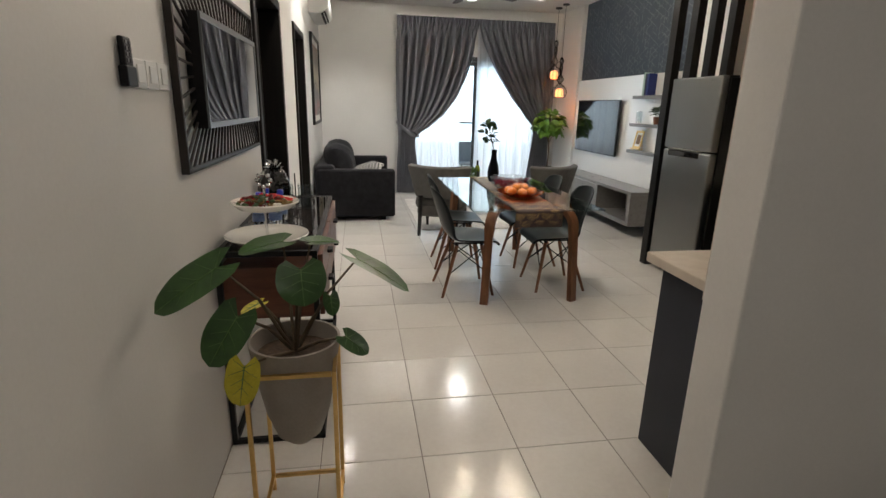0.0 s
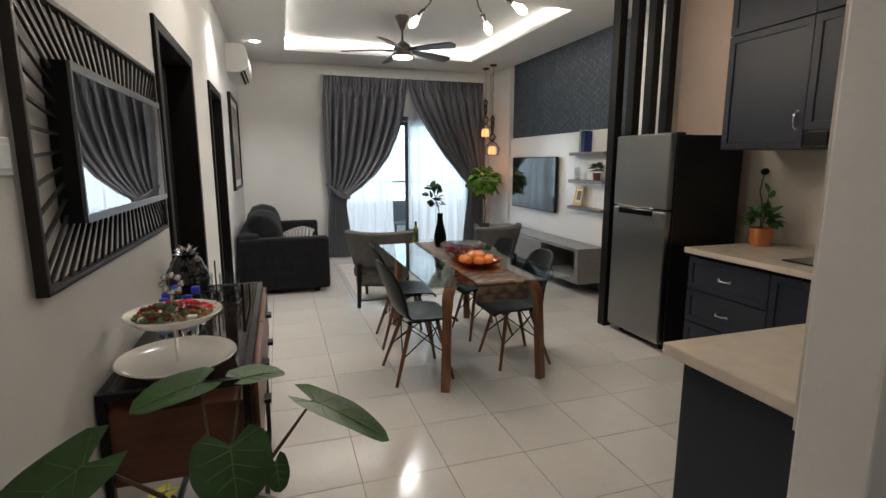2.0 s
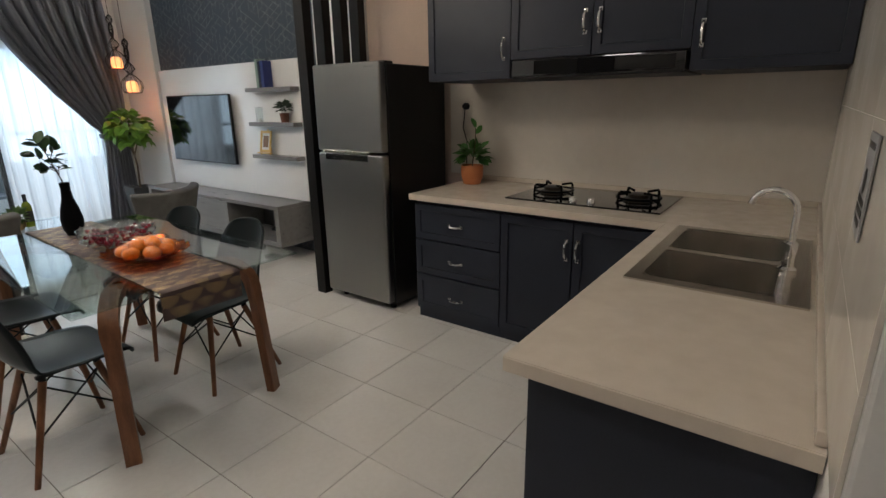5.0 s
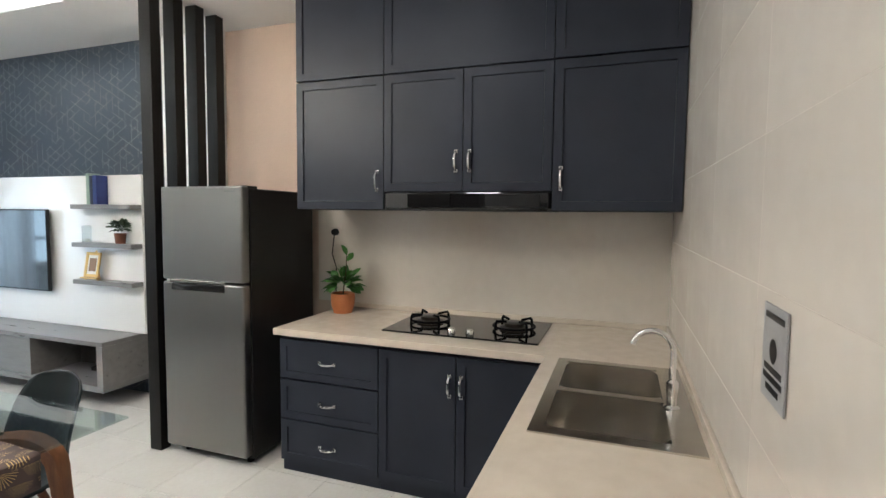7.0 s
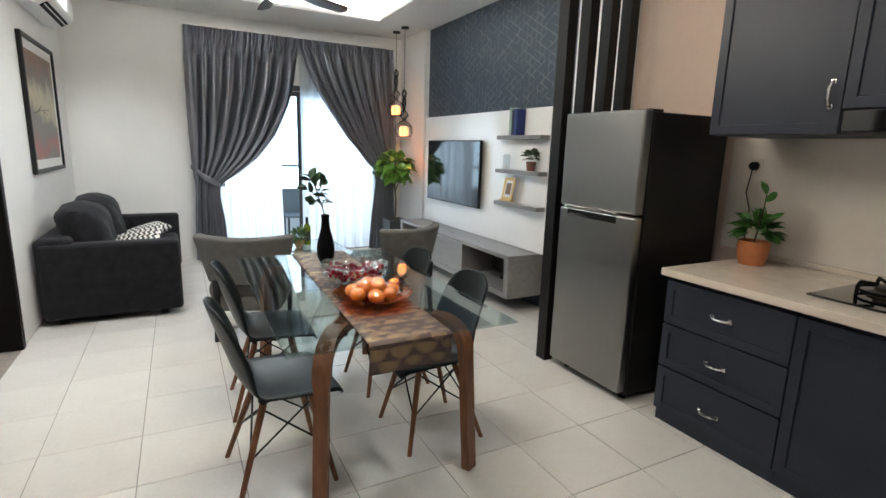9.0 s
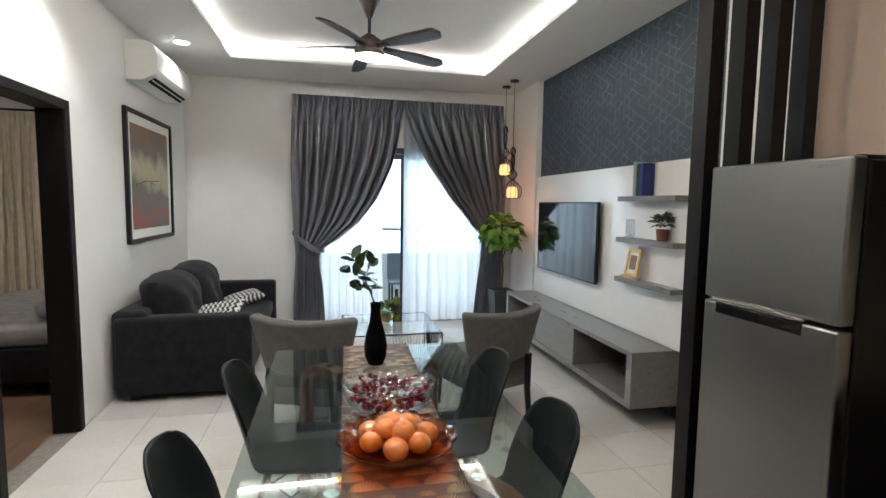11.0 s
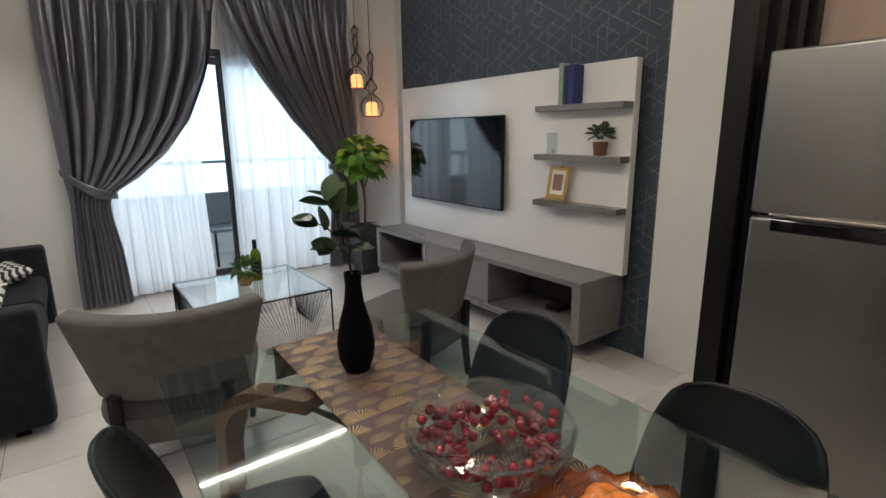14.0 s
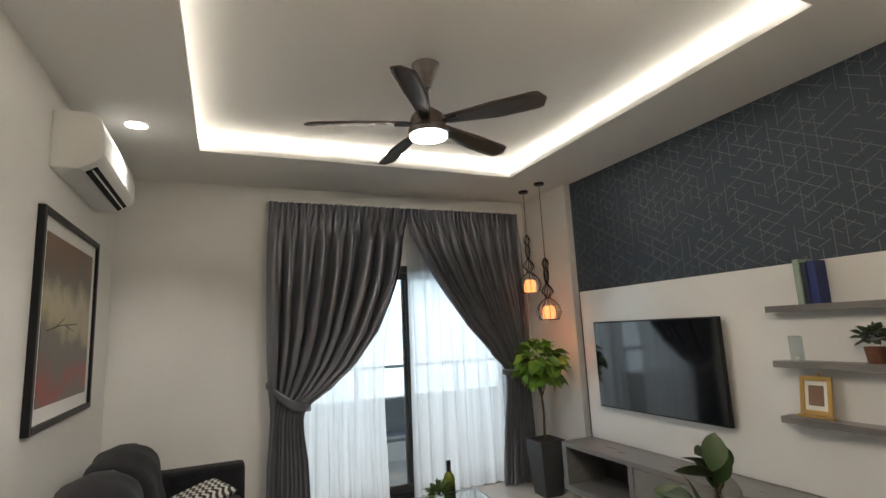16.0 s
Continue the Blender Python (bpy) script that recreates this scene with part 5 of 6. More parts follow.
for y0, y1 in ((b0 + 0.03, (b0 + b1) / 2 - 0.003), ((b0 + b1) / 2 + 0.003, b1 - 0.03)):
    for z0, z1 in ((0.585, 0.715), (0.72, 0.85)):
        dr = part("drawer", B(a1, a1 + 0.02, y0, y1, z0, z1, bevel=0.003), REDWOOD, sb)
        part("knob", B(a1 + 0.02, a1 + 0.045, (y0 + y1) / 2 - 0.03, (y0 + y1) / 2 + 0.03, (z0 + z1) / 2 - 0.008, (z0 + z1) / 2 + 0.008, bevel=0.003), BLACK, dr)

cs = thing("cake_stand", "two tier white porcelain stand piled with wrapped sweets", "cake stand", pose(0.082, 3.42, tz))
def plate(r, z):
    return lathe(bmesh.new(), [(0.0, z), (r * 0.72, z), (r * 0.78, z + 0.003), (r * 0.96, z + 0.024), (r, z + 0.028), (r * 0.985, z + 0.033), (r * 0.93, z + 0.026), (r * 0.74, z + 0.010), (0.0, z + 0.010)], seg=44)
part("lower_plate", plate(0.172, 0.0), PORCELAIN, cs)
part("upper_plate", plate(0.138, 0.14), PORCELAIN, cs)
part("pole", tube(bmesh.new(), [(0, 0, 0.01), (0, 0, 0.23)], 0.006, 10), CHROME, cs)
for k in range(8):
    a = 2 * math.pi * k / 8
    bm = bmesh.new()
    bmesh.ops.create_uvsphere(bm, u_segments=8, v_segments=6, radius=0.010, matrix=Matrix.Translation((0.027 * math.cos(a), 0, 0.257 + 0.027 * math.sin(a))))
    part("handle_bead", bm, CHROME, cs)
sweet_mats = [surface("red foil", (0.60, 0.015, 0.03), (0.78, 0.06, 0.06), 30, 0.25, bump=0.4), surface("green foil", (0.05, 0.09, 0.04), (0.12, 0.16, 0.08), 30, 0.25, bump=0.4), surface("gold foil", (0.30, 0.18, 0.07), (0.45, 0.28, 0.12), 30, 0.25, metal=0.6, bump=0.4), surface("dark red foil", (0.10, 0.015, 0.015), (0.2, 0.03, 0.03), 30, 0.25, bump=0.4), surface("white foil", (0.6, 0.55, 0.5), (0.7, 0.68, 0.62), 30, 0.25, bump=0.4)]
rnd = random.Random(5)
for k in range(85):
    a, r = rnd.uniform(0, 6.283), 0.105 * math.sqrt(rnd.random())
    x, y = r * math.cos(a), r * math.sin(a)
    top = 0.036 * (1 - (r / 0.125) ** 2)
    mt = sweet_mats[0] if (y > 0.015 and rnd.random() < 0.8) else sweet_mats[rnd.choice((1, 1, 2, 3, 4))]
    sw_ = thing("wrapped_sweet", "small foil wrapped sweet on the cake stand", "sweet", pose(0.082 + x, 3.42 + y, tz + 0.154 + rnd.uniform(0, top), rnd.uniform(-25, 25), rnd.uniform(-25, 25), rnd.uniform(0, 360)), "wrapped sweets")
    bm = bmesh.new()
    box(bm, -0.017, 0.017, -0.009, 0.009, 0.0, 0.012, bevel=0.004, seg=1)
    for sg in (-1, 1):
        v = [bm.verts.new(q) for q in ((sg * 0.016, 0, 0.006), (sg * 0.028, -0.008, 0.004), (sg * 0.028, 0.008, 0.009))]
        bm.faces.new(v)
    part("wrapper", bm, mt, sw_)

pj = thing("pineapple_jar", "black and silver pineapple shaped jar on the sideboard", "jar", pose(-0.004, 4.22, tz))
bm = bmesh.new()
def skin(u, v):
    a, h = 2 * math.pi * u, v
    r = 0.085 * math.sin(math.pi * (0.12 + 0.80 * h)) ** 0.55
    bump_ = 0.007 * max(0.0, math.sin(a * 6 + h * 14) * math.sin(a * 6 - h * 14)) ** 0.7
    return ((r + bump_) * math.cos(a), (r + bump_) * math.sin(a), 0.21 * h)
grid(bm, skin, 72, 24)
bmesh.ops.remove_doubles(bm, verts=bm.verts, dist=1e-4)
part("body", bm, GLOSSBLACK, pj)
for ring, (n, r, zt) in enumerate(((7, 0.055, 0.228), (6, 0.042, 0.248), (4, 0.022, 0.262))):
    for k in range(n):
        a = 2 * math.pi * (k + ring * 0.4) / n
        part("crown_leaf", leaf_bm(bmesh.new(), (0.015 * math.cos(a), 0.015 * math.sin(a), 0.20), (r * math.cos(a), r * math.sin(a), zt), 0.032, (0, 0, 1), 0.2, False, 6), CHROME, pj)

BOTTLE = clear("clear bottle plastic", (0.93, 0.96, 0.98), 0.05)
BLUECAP = surface("blue bottle cap", (0.01, 0.02, 0.38), (0.015, 0.035, 0.5), 6, 0.35)
for x, y in ((0.004, 3.675), (0.075, 3.70), (-0.005, 3.76), (0.083, 3.835), (0.008, 3.875)):
    bo = thing("water_bottle", "small clear water bottle with a blue cap", "bottle", pose(x, y, tz), "water bottles")
    part("bottle", lathe(bmesh.new(), [(0.0, 0.0), (0.027, 0.0), (0.03, 0.006), (0.029, 0.04), (0.03, 0.075), (0.026, 0.10), (0.013, 0.125), (0.012, 0.132), (0.0, 0.132)], seg=20), BOTTLE, bo)
    part("cap", lathe(bmesh.new(), [(0.0, 0.127), (0.0155, 0.127), (0.0155, 0.148), (0.013, 0.151), (0.0, 0.151)], seg=20), BLUECAP, bo)
    part("label_band", lathe(bmesh.new(), [(0.0305, 0.03), (0.0305, 0.058)], seg=20), surface("bottle label", (0.10, 0.18, 0.42), (0.30, 0.40, 0.60), 30, 0.4) if "bottle label" not in bpy.data.materials else bpy.data.materials["bottle label"], bo)

ch_ = thing("candle_holder", "black scrolled wire holder with two clear glass cups", "candle holder", pose(0.118, 4.16, tz, 0, 0, 82))
for sy in (-0.055, 0.055):
    part("glass_cup", lathe(bmesh.new(), [(0.0, 0.012), (0.038, 0.012), (0.042, 0.13), (0.039, 0.13), (0.035, 0.018), (0.0, 0.018)], 0, sy, 22), THINGLASS, ch_)
bm = bmesh.new()
for sy in (-0.055, 0.055):
    for z in (0.004, 0.06):
        tube(bm, [(0.046 * math.cos(2 * math.pi * i / 20), sy + 0.046 * math.sin(2 * math.pi * i / 20), z) for i in range(21)], 0.003, 5)
    for k in range(6):
        a = 2 * math.pi * k / 6
        c = (0.046 * math.cos(a), sy + 0.046 * math.sin(a))
        tube(bm, [(c[0] - 0.016 * math.cos(t) * math.sin(a), c[1] + 0.016 * math.cos(t) * math.cos(a), 0.032 + 0.022 * math.sin(t)) for t in [2 * math.pi * i / 10 for i in range(11)]], 0.0025, 5)
tube(bm, [(0, 0, 0.0), (0, 0, 0.19)], 0.0035, 6)
part("wire_frame", bm, BLACK, ch_)

# ---- on the dining table ----
RUNNER, ns, ls, p = nodes_of("brown and gold fan runner")
nt = RUNNER.node_tree
co, sp = ns.new("ShaderNodeTexCoord"), ns.new("ShaderNodeSeparateXYZ")
ls.new(co.outputs["Object"], sp.inputs[0])
G = 0.105
vrow = math_node(nt, "DIVIDE", math_node(nt, "SUBTRACT", sp.outputs["Y"], sp.outputs["Z"]), G * 0.5)
row = math_node(nt, "FLOOR", vrow)
shift = math_node(nt, "MULTIPLY", math_node(nt, "FRACT", math_node(nt, "MULTIPLY", row, 0.5)), 1.0)
cu = math_node(nt, "SUBTRACT", math_node(nt, "FRACT", math_node(nt, "ADD", math_node(nt, "DIVIDE", sp.outputs["X"], G), shift)), 0.5)
cv = math_node(nt, "ADD", math_node(nt, "MULTIPLY", math_node(nt, "FRACT", vrow), 0.5), 0.02)
ang = math_node(nt, "ARCTAN2", cv, cu)
rad = math_node(nt, "POWER", math_node(nt, "ADD", math_node(nt, "MULTIPLY", cu, cu), math_node(nt, "MULTIPLY", cv, cv)), 0.5)
cellid = ns.new("ShaderNodeCombineXYZ")
ls.new(math_node(nt, "FLOOR", math_node(nt, "ADD", math_node(nt, "DIVIDE", sp.outputs["X"], G), shift)), cellid.inputs[0]), ls.new(row, cellid.inputs[1])
fanpick = ns.new("ShaderNodeTexWhiteNoise")
ls.new(cellid.outputs[0], fanpick.inputs["Vector"])
fanrand = fanpick.outputs["Value"]
ray = math_node(nt, "GREATER_THAN", math_node(nt, "SINE", math_node(nt, "MULTIPLY", ang, 30)), math_node(nt, "ADD", math_node(nt, "MULTIPLY", rad, 1.0), math_node(nt, "ADD", math_node(nt, "MULTIPLY", fanrand, 0.55), 0.2)))
inside = math_node(nt, "LESS_THAN", rad, 0.49)
mask = math_node(nt, "MULTIPLY", ray, inside)
mixc = ns.new("ShaderNodeMixRGB")
ls.new(mask, mixc.inputs[0])
mixc.inputs[1].default_value, mixc.inputs[2].default_value = (0.080, 0.052, 0.044, 1), (0.70, 0.50, 0.22, 1)
ls.new(mixc.outputs[0], p.inputs["Base Color"])
ls.new(math_node(nt, "MULTIPLY", mask, 0.85), p.inputs["Metallic"])
ls.new(math_node(nt, "SUBTRACT", 0.62, math_node(nt, "MULTIPLY", mask, 0.27)), p.inputs["Roughness"])
bm = bmesh.new()
def cloth(u, v):
    x = 1.55 + 0.055 * min(1.0, max(0.0, (v * 2.14 - 0.125) / 1.8)) + 0.35 * u
    s = v * 2.14
    n_ = 0.0012 * math.sin(40 * s + 3 * u)
    if s < 0.125:
        return (x + 0.004 * math.sin(6 * s), 4.568 - 0.002 * math.sin(9 * u), 0.632 + s + 0.001)
    if s < 1.830:
        return (x, 4.568 + (s - 0.125), 0.7555 + max(0.0, n_))
    return (x, 6.280, 0.7555 - (s - 1.830) * 0.4)
grid(bm, cloth, 10, 111)
run = tagged(solid(part("table_runner", bm, RUNNER), 0.0022, 1.0), "brown table runner with gold fan pattern over the glass", "table runner")

vz = thing("vase", "tall slim black vase with a leafy green branch", "vase", pose(1.748, 5.95, 0.7585))
part("body", lathe(bmesh.new(), [(0.0, 0.0), (0.036, 0.0), (0.052, 0.04), (0.056, 0.09), (0.046, 0.15), (0.029, 0.21), (0.0235, 0.26), (0.026, 0.30), (0.022, 0.30), (0.018, 0.27), (0.0, 0.26)], seg=32), MATTBLACK, vz)
part("stem", tube(bmesh.new(), [(0.0, 0.0, 0.22), (-0.01, -0.012, 0.31), (-0.04, -0.04, 0.39), (-0.075, -0.08, 0.47), (-0.085, -0.095, 0.53)], 0.0045, 7, 0.0025), STEM, vz)
tw = [((-0.02, -0.02, 0.345), (-0.03, -0.08, 0.40)), ((-0.03, -0.03, 0.365), (-0.10, -0.045, 0.40)), ((-0.045, -0.045, 0.40), (-0.145, -0.075, 0.475)), ((-0.05, -0.05, 0.41), (-0.045, -0.125, 0.455)), ((-0.06, -0.06, 0.43), (-0.02, -0.06, 0.50)), ((-0.07, -0.075, 0.46), (-0.115, -0.11, 0.53))]
for q, r in tw:
    part("twig", tube(bmesh.new(), [q, Vector(q).lerp(Vector(r), 0.55) + Vector((0, 0, 0.012)), r], 0.0028, 6, 0.0015), STEM, vz)
DARKLEAF = surface("rubber leaf", (0.010, 0.032, 0.008), (0.024, 0.058, 0.014), 10, 0.36, bump=0.1, spec=0.35)
rnd = random.Random(29)
for q, r in tw + [((-0.06, -0.06, 0.44), (-0.09, -0.10, 0.545))]:
    q, r = Vector(q), Vector(r)
    for k in range(4):
        b = q.lerp(r, 0.4 + 0.6 * k / 3)
        a = rnd.uniform(0, 6.28)
        d = ((r - q).normalized() * rnd.uniform(0.3, 1.0) + Vector((0.8 * math.cos(a), 0.8 * math.sin(a), rnd.uniform(-0.55, 0.5)))).normalized()
        part("leaf", leaf_bm(bmesh.new(), b, b + d * rnd.uniform(0.06, 0.08), rnd.uniform(0.04, 0.05), (rnd.uniform(-0.9, 0.9), rnd.uniform(-1, 0.3), 0.6), 0.12, False, 8), DARKLEAF, vz)

gb = thing("berry_bowl", "clear glass bowl of red grapes under cling film", "bowl", pose(1.745, 5.36, 0.7585))
part("bowl", lathe(bmesh.new(), [(0.0, 0.0), (0.06, 0.0), (0.065, 0.012), (0.12, 0.03), (0.165, 0.065), (0.098, 0.095), (0.172, 0.118), (0.167, 0.118), (0.172, 0.095), (0.158, 0.068), (0.115, 0.036), (0.06, 0.022), (0.0, 0.022)], seg=48), BOWLGLASS, gb)
part("rim", tube(bmesh.new(), [(0.17 * math.cos(2 * math.pi * i / 48), 0.17 * math.sin(2 * math.pi * i / 48), 0.119) for i in range(49)], 0.005, 8), BOWLGLASS, gb)
GRAPE = surface("red grape skin", (0.12, 0.005, 0.012), (0.27, 0.014, 0.03), 20, 0.22, coat=0.4)
rnd = random.Random(8)
gm = mesh_of("grape", (lambda b: (bmesh.ops.create_uvsphere(b, u_segments=12, v_segments=8, radius=0.0115), b)[1])(bmesh.new()), GRAPE)
pos = []
while len(pos) < 110:
    a, r = rnd.uniform(0, 6.283), 0.045 + 0.098 * math.sqrt(rnd.random())
    z = 0.034 + 0.45 * max(0, r - 0.07) + rnd.uniform(0, 0.045)
    if all((r * math.cos(a) - q[0]) ** 2 + (r * math.sin(a) - q[1]) ** 2 + (z - q[2]) ** 2 > 0.0165 ** 2 for q in pos):
        pos.append((r * math.cos(a), r * math.sin(a), z))
for x, y, z in pos:
    g = tagged(new("grape", gm), "dark red grape in the glass bowl", "grape", "grapes")
    g.matrix_world = pose(1.745 + x, 5.36 + y, 0.7585 + z)
for k in range(5):
    a = 1.3 * k
    part("stalk", tube(bmesh.new(), [(0.06 * math.cos(a), 0.06 * math.sin(a), 0.06), (0.10 * math.cos(a + 0.4), 0.10 * math.sin(a + 0.4), 0.085), (0.135 * math.cos(a + 0.7), 0.135 * math.sin(a + 0.7), 0.09)], 0.0018, 5), STEM, gb)
film_ = sheet_glass("cling film", (0.98, 0.98, 0.98), 0.055)
def wrap(u, v):
    a, r = 2 * math.pi * u, 0.171 * v
    return (r * math.cos(a), r * math.sin(a), 0.098 + 0.022 * v ** 3 + 0.006 * v * math.sin(5 * a + 3 * v) + 0.004 * v * math.sin(13 * a + 9 * v))
part("cling_film", grid(bmesh.new(), wrap, 60, 10), film_, gb, "clear stretched film")

ob_ = thing("fruit_dish", "amber scalloped glass dish on the table runner", "dish", pose(1.735, 5.05, 0.7585))
bm = bmesh.new()
def dish(u, v):
    a = 2 * math.pi * u
    r = 0.182 * v
    sc = 1 + 0.035 * math.sin(18 * a) * v ** 3
    return (r * sc * math.cos(a), r * sc * math.sin(a), 0.008 + 0.05 * v ** 2.2 + 0.004 * math.sin(18 * a) * v ** 4)
grid(bm, dish, 108, 10)
bmesh.ops.remove_doubles(bm, verts=bm.verts, dist=1e-4)
AMBER = sheet_glass("amber glass", (0.93, 0.42, 0.12), 0.09)
solid(part("dish", bm, AMBER, ob_), 0.006, 1.0)
ORANGE = surface("mandarin peel", (0.74, 0.17, 0.006), (0.86, 0.27, 0.012), 9, 0.38, bump=0.35, bump_scale=160, coat=1.0)
def fruit(u, v):
    a, b = 2 * math.pi * u, math.pi * v
    r = 0.0385 * (1 - 0.06 * math.exp(-(b / 0.35) ** 2)) * (1 + 0.012 * math.sin(9 * a) * math.exp(-(b / 0.7) ** 2))
    return (r * math.sin(b) * math.cos(a), r * math.sin(b) * math.sin(a), 0.031 + 0.82 * r * math.cos(b) - 0.005 * math.exp(-(b / 0.22) ** 2))
om = grid(bmesh.new(), fruit, 32, 18)
bmesh.ops.remove_doubles(om, verts=om.verts, dist=1e-5)
om = mesh_of("mandarin", om, ORANGE)
rnd = random.Random(77)
wm = bmesh.new()
bmesh.ops.create_icosphere(wm, subdivisions=3, radius=0.0412)
for v in wm.verts:
    f = 1 + rnd.uniform(-0.025, 0.045)
    v.co = Vector((v.co.x * f, v.co.y * f, 0.031 + 0.84 * v.co.z * f + (0.012 if v.co.z > 0.036 else 0)))
wm = mesh_of("film_wrap", wm, film_, False)
for k in range(11):
    a = 2 * math.pi * k / 7 if k < 7 else 2 * math.pi * (k - 7) / 4 + 0.4
    r = 0.088 if k < 7 else 0.038
    z = 0.027 if k < 7 else 0.055
    o = tagged(new("mandarin", om), "orange mandarin wrapped in clear film in the dish", "mandarin", "mandarins")
    o.matrix_world = pose(1.735 + r * math.cos(a), 5.05 + r * math.sin(a), 0.7585 + z, 14 * math.sin(k * 2.1), 12 * math.cos(k * 1.7), k * 37)
    fw = tagged(new("film_wrap", wm), "crinkled clear film")
    fw.parent, fw.visible_shadow = o, False

# ---- living room, small things ----
for zt in (1.62, 1.30, 0.985):
    sh = tagged(part("wall_shelf", B(3.765, 3.869, 6.462, 7.15, zt - 0.038, zt, bevel=0.003), CONSOLE), "grey floating shelf on the white panel", "shelf", "floating shelves")


def book(x, y, z, thick, h, depth, c1, c2, label):
    b = thing("book", label, "book", pose(x, y, z), "books on the shelf")
    cov = surface("book cover " + label[:9], c1, c2, 8, 0.5)
    part("cover", B(0, depth, 0, thick, 0, h, bevel=0.003), cov, b)
    part("pages", B(0.004, depth + 0.0015, 0.005, thick - 0.005, 0.004, h + 0.0008), PORCELAIN, b, smooth=False)


book(3.765, 6.83, 1.62, 0.045, 0.24, 0.10, (0.008, 0.02, 0.12), (0.015, 0.03, 0.17), "dark blue hardback book upright on the shelf")
book(3.765, 6.88, 1.62, 0.03, 0.235, 0.10, (0.01, 0.015, 0.03), (0.02, 0.025, 0.05), "navy slim book upright on the shelf")
book(3.765, 6.915, 1.62, 0.035, 0.255, 0.10, (0.22, 0.30, 0.24), (0.30, 0.38, 0.30), "pale green hardback book upright on the shelf")
sp_ = thing("shelf_plant", "small dark leafed plant in a brown pot", "potted plant", pose(3.815, 6.64, 1.30))
part("pot", lathe(bmesh.new(), [(0.0, 0.0), (0.036, 0.0), (0.046, 0.085), (0.04, 0.085), (0.038, 0.075), (0.0, 0.075)], seg=24), surface("brown clay pot", (0.12, 0.045, 0.025), (0.18, 0.07, 0.04), 10, 0.6), sp_)
bush(sp_, (0, 0, 0.125), 0.10, 64, 0.048, surface("grey green leaf", (0.03, 0.05, 0.025), (0.07, 0.10, 0.06), 12, 0.6), 31)
gj = thing("glass_lantern", "small clear glass lantern with a gold wire rim", "lantern", pose(3.815, 7.03, 1.30))
part("jar", lathe(bmesh.new(), [(0.0, 0.002), (0.035, 0.002), (0.035, 0.14), (0.0325, 0.14), (0.0325, 0.006), (0.0, 0.006)], seg=20), THINGLASS, gj)
part("rim", tube(bmesh.new(), [(0.036 * math.cos(2 * math.pi * i / 20), 0.036 * math.sin(2 * math.pi * i / 20), 0.14) for i in range(21)], 0.0025, 5), CHROME, gj)
part("candle", lathe(bmesh.new(), [(0.0, 0.006), (0.018, 0.006), (0.018, 0.03), (0.0, 0.03)], seg=16), PORCELAIN, gj)
pf = thing("photo_frame", "gold picture frame standing on a small gold easel", "photo frame", pose(3.785, 6.85, 0.985))
tilt = Matrix.Rotation(radians(10), 4, "Y")
for y0, y1, z0, z1 in ((0.02, 0.045, 0.025, 0.235), (0.165, 0.19, 0.025, 0.235), (0.045, 0.165, 0.025, 0.05), (0.045, 0.165, 0.21, 0.235)):
    part("frame", B(-0.012, 0.0, y0, y1, z0, z1, bevel=0.003, m=tilt), GOLD, pf)
part("picture", B(-0.004, -0.001, 0.045, 0.165, 0.05, 0.21, m=tilt), PORCELAIN, pf, smooth=False)
part("inset", B(-0.006, -0.004, 0.065, 0.145, 0.075, 0.185, m=tilt), surface("brown paper", (0.16, 0.09, 0.055), (0.22, 0.13, 0.08), 6, 0.6), pf, smooth=False)
part("ledge", B(-0.03, 0.004, 0.01, 0.20, 0.015, 0.025, bevel=0.002), GOLD, pf)
for y in (0.03, 0.18):
    part("easel_leg", tube(bmesh.new(), [(0.002, y, 0.0), (0.056, 0.105, 0.245)], 0.006, 7), GOLD, pf)
part("easel_leg", tube(bmesh.new(), [(0.075, 0.105, 0.0), (0.056, 0.105, 0.245)], 0.005, 7), GOLD, pf)

wb = thing("wine_bottle", "green glass wine bottle with a dark label", "wine bottle", pose(2.17, 8.39, 0.4015))
part("bottle", lathe(bmesh.new(), [(0.0, 0.0), (0.036, 0.0), (0.038, 0.01), (0.038, 0.19), (0.03, 0.215), (0.015, 0.235), (0.0135, 0.30), (0.0, 0.30)], seg=26), surface("green yellow bottle glass", (0.10, 0.14, 0.012), (0.17, 0.21, 0.025), 4, 0.08, rough_var=0.03), wb)
part("capsule", lathe(bmesh.new(), [(0.0155, 0.235), (0.0155, 0.302), (0.0, 0.303)], seg=20), BLACK, wb)
part("label_band", lathe(bmesh.new(), [(0.0387, 0.05), (0.0387, 0.15)], seg=26), surface("dark label", (0.015, 0.014, 0.013), (0.03, 0.028, 0.024), 20, 0.5), wb)
cp = thing("table_plant", "small green plant in a woven pot", "potted plant", pose(2.06, 8.30, 0.4015))
part("pot", lathe(bmesh.new(), [(0.0, 0.0), (0.035, 0.0), (0.055, 0.035), (0.058, 0.06), (0.045, 0.085), (0.04, 0.085), (0.0, 0.075)], seg=24), surface("woven straw", (0.20, 0.13, 0.05), (0.32, 0.22, 0.10), 40, 0.7, bump=0.8), cp)
bush(cp, (0, 0, 0.11), 0.10, 48, 0.065, surface("olive leaf", (0.05, 0.10, 0.025), (0.11, 0.18, 0.05), 12, 0.5), 41)

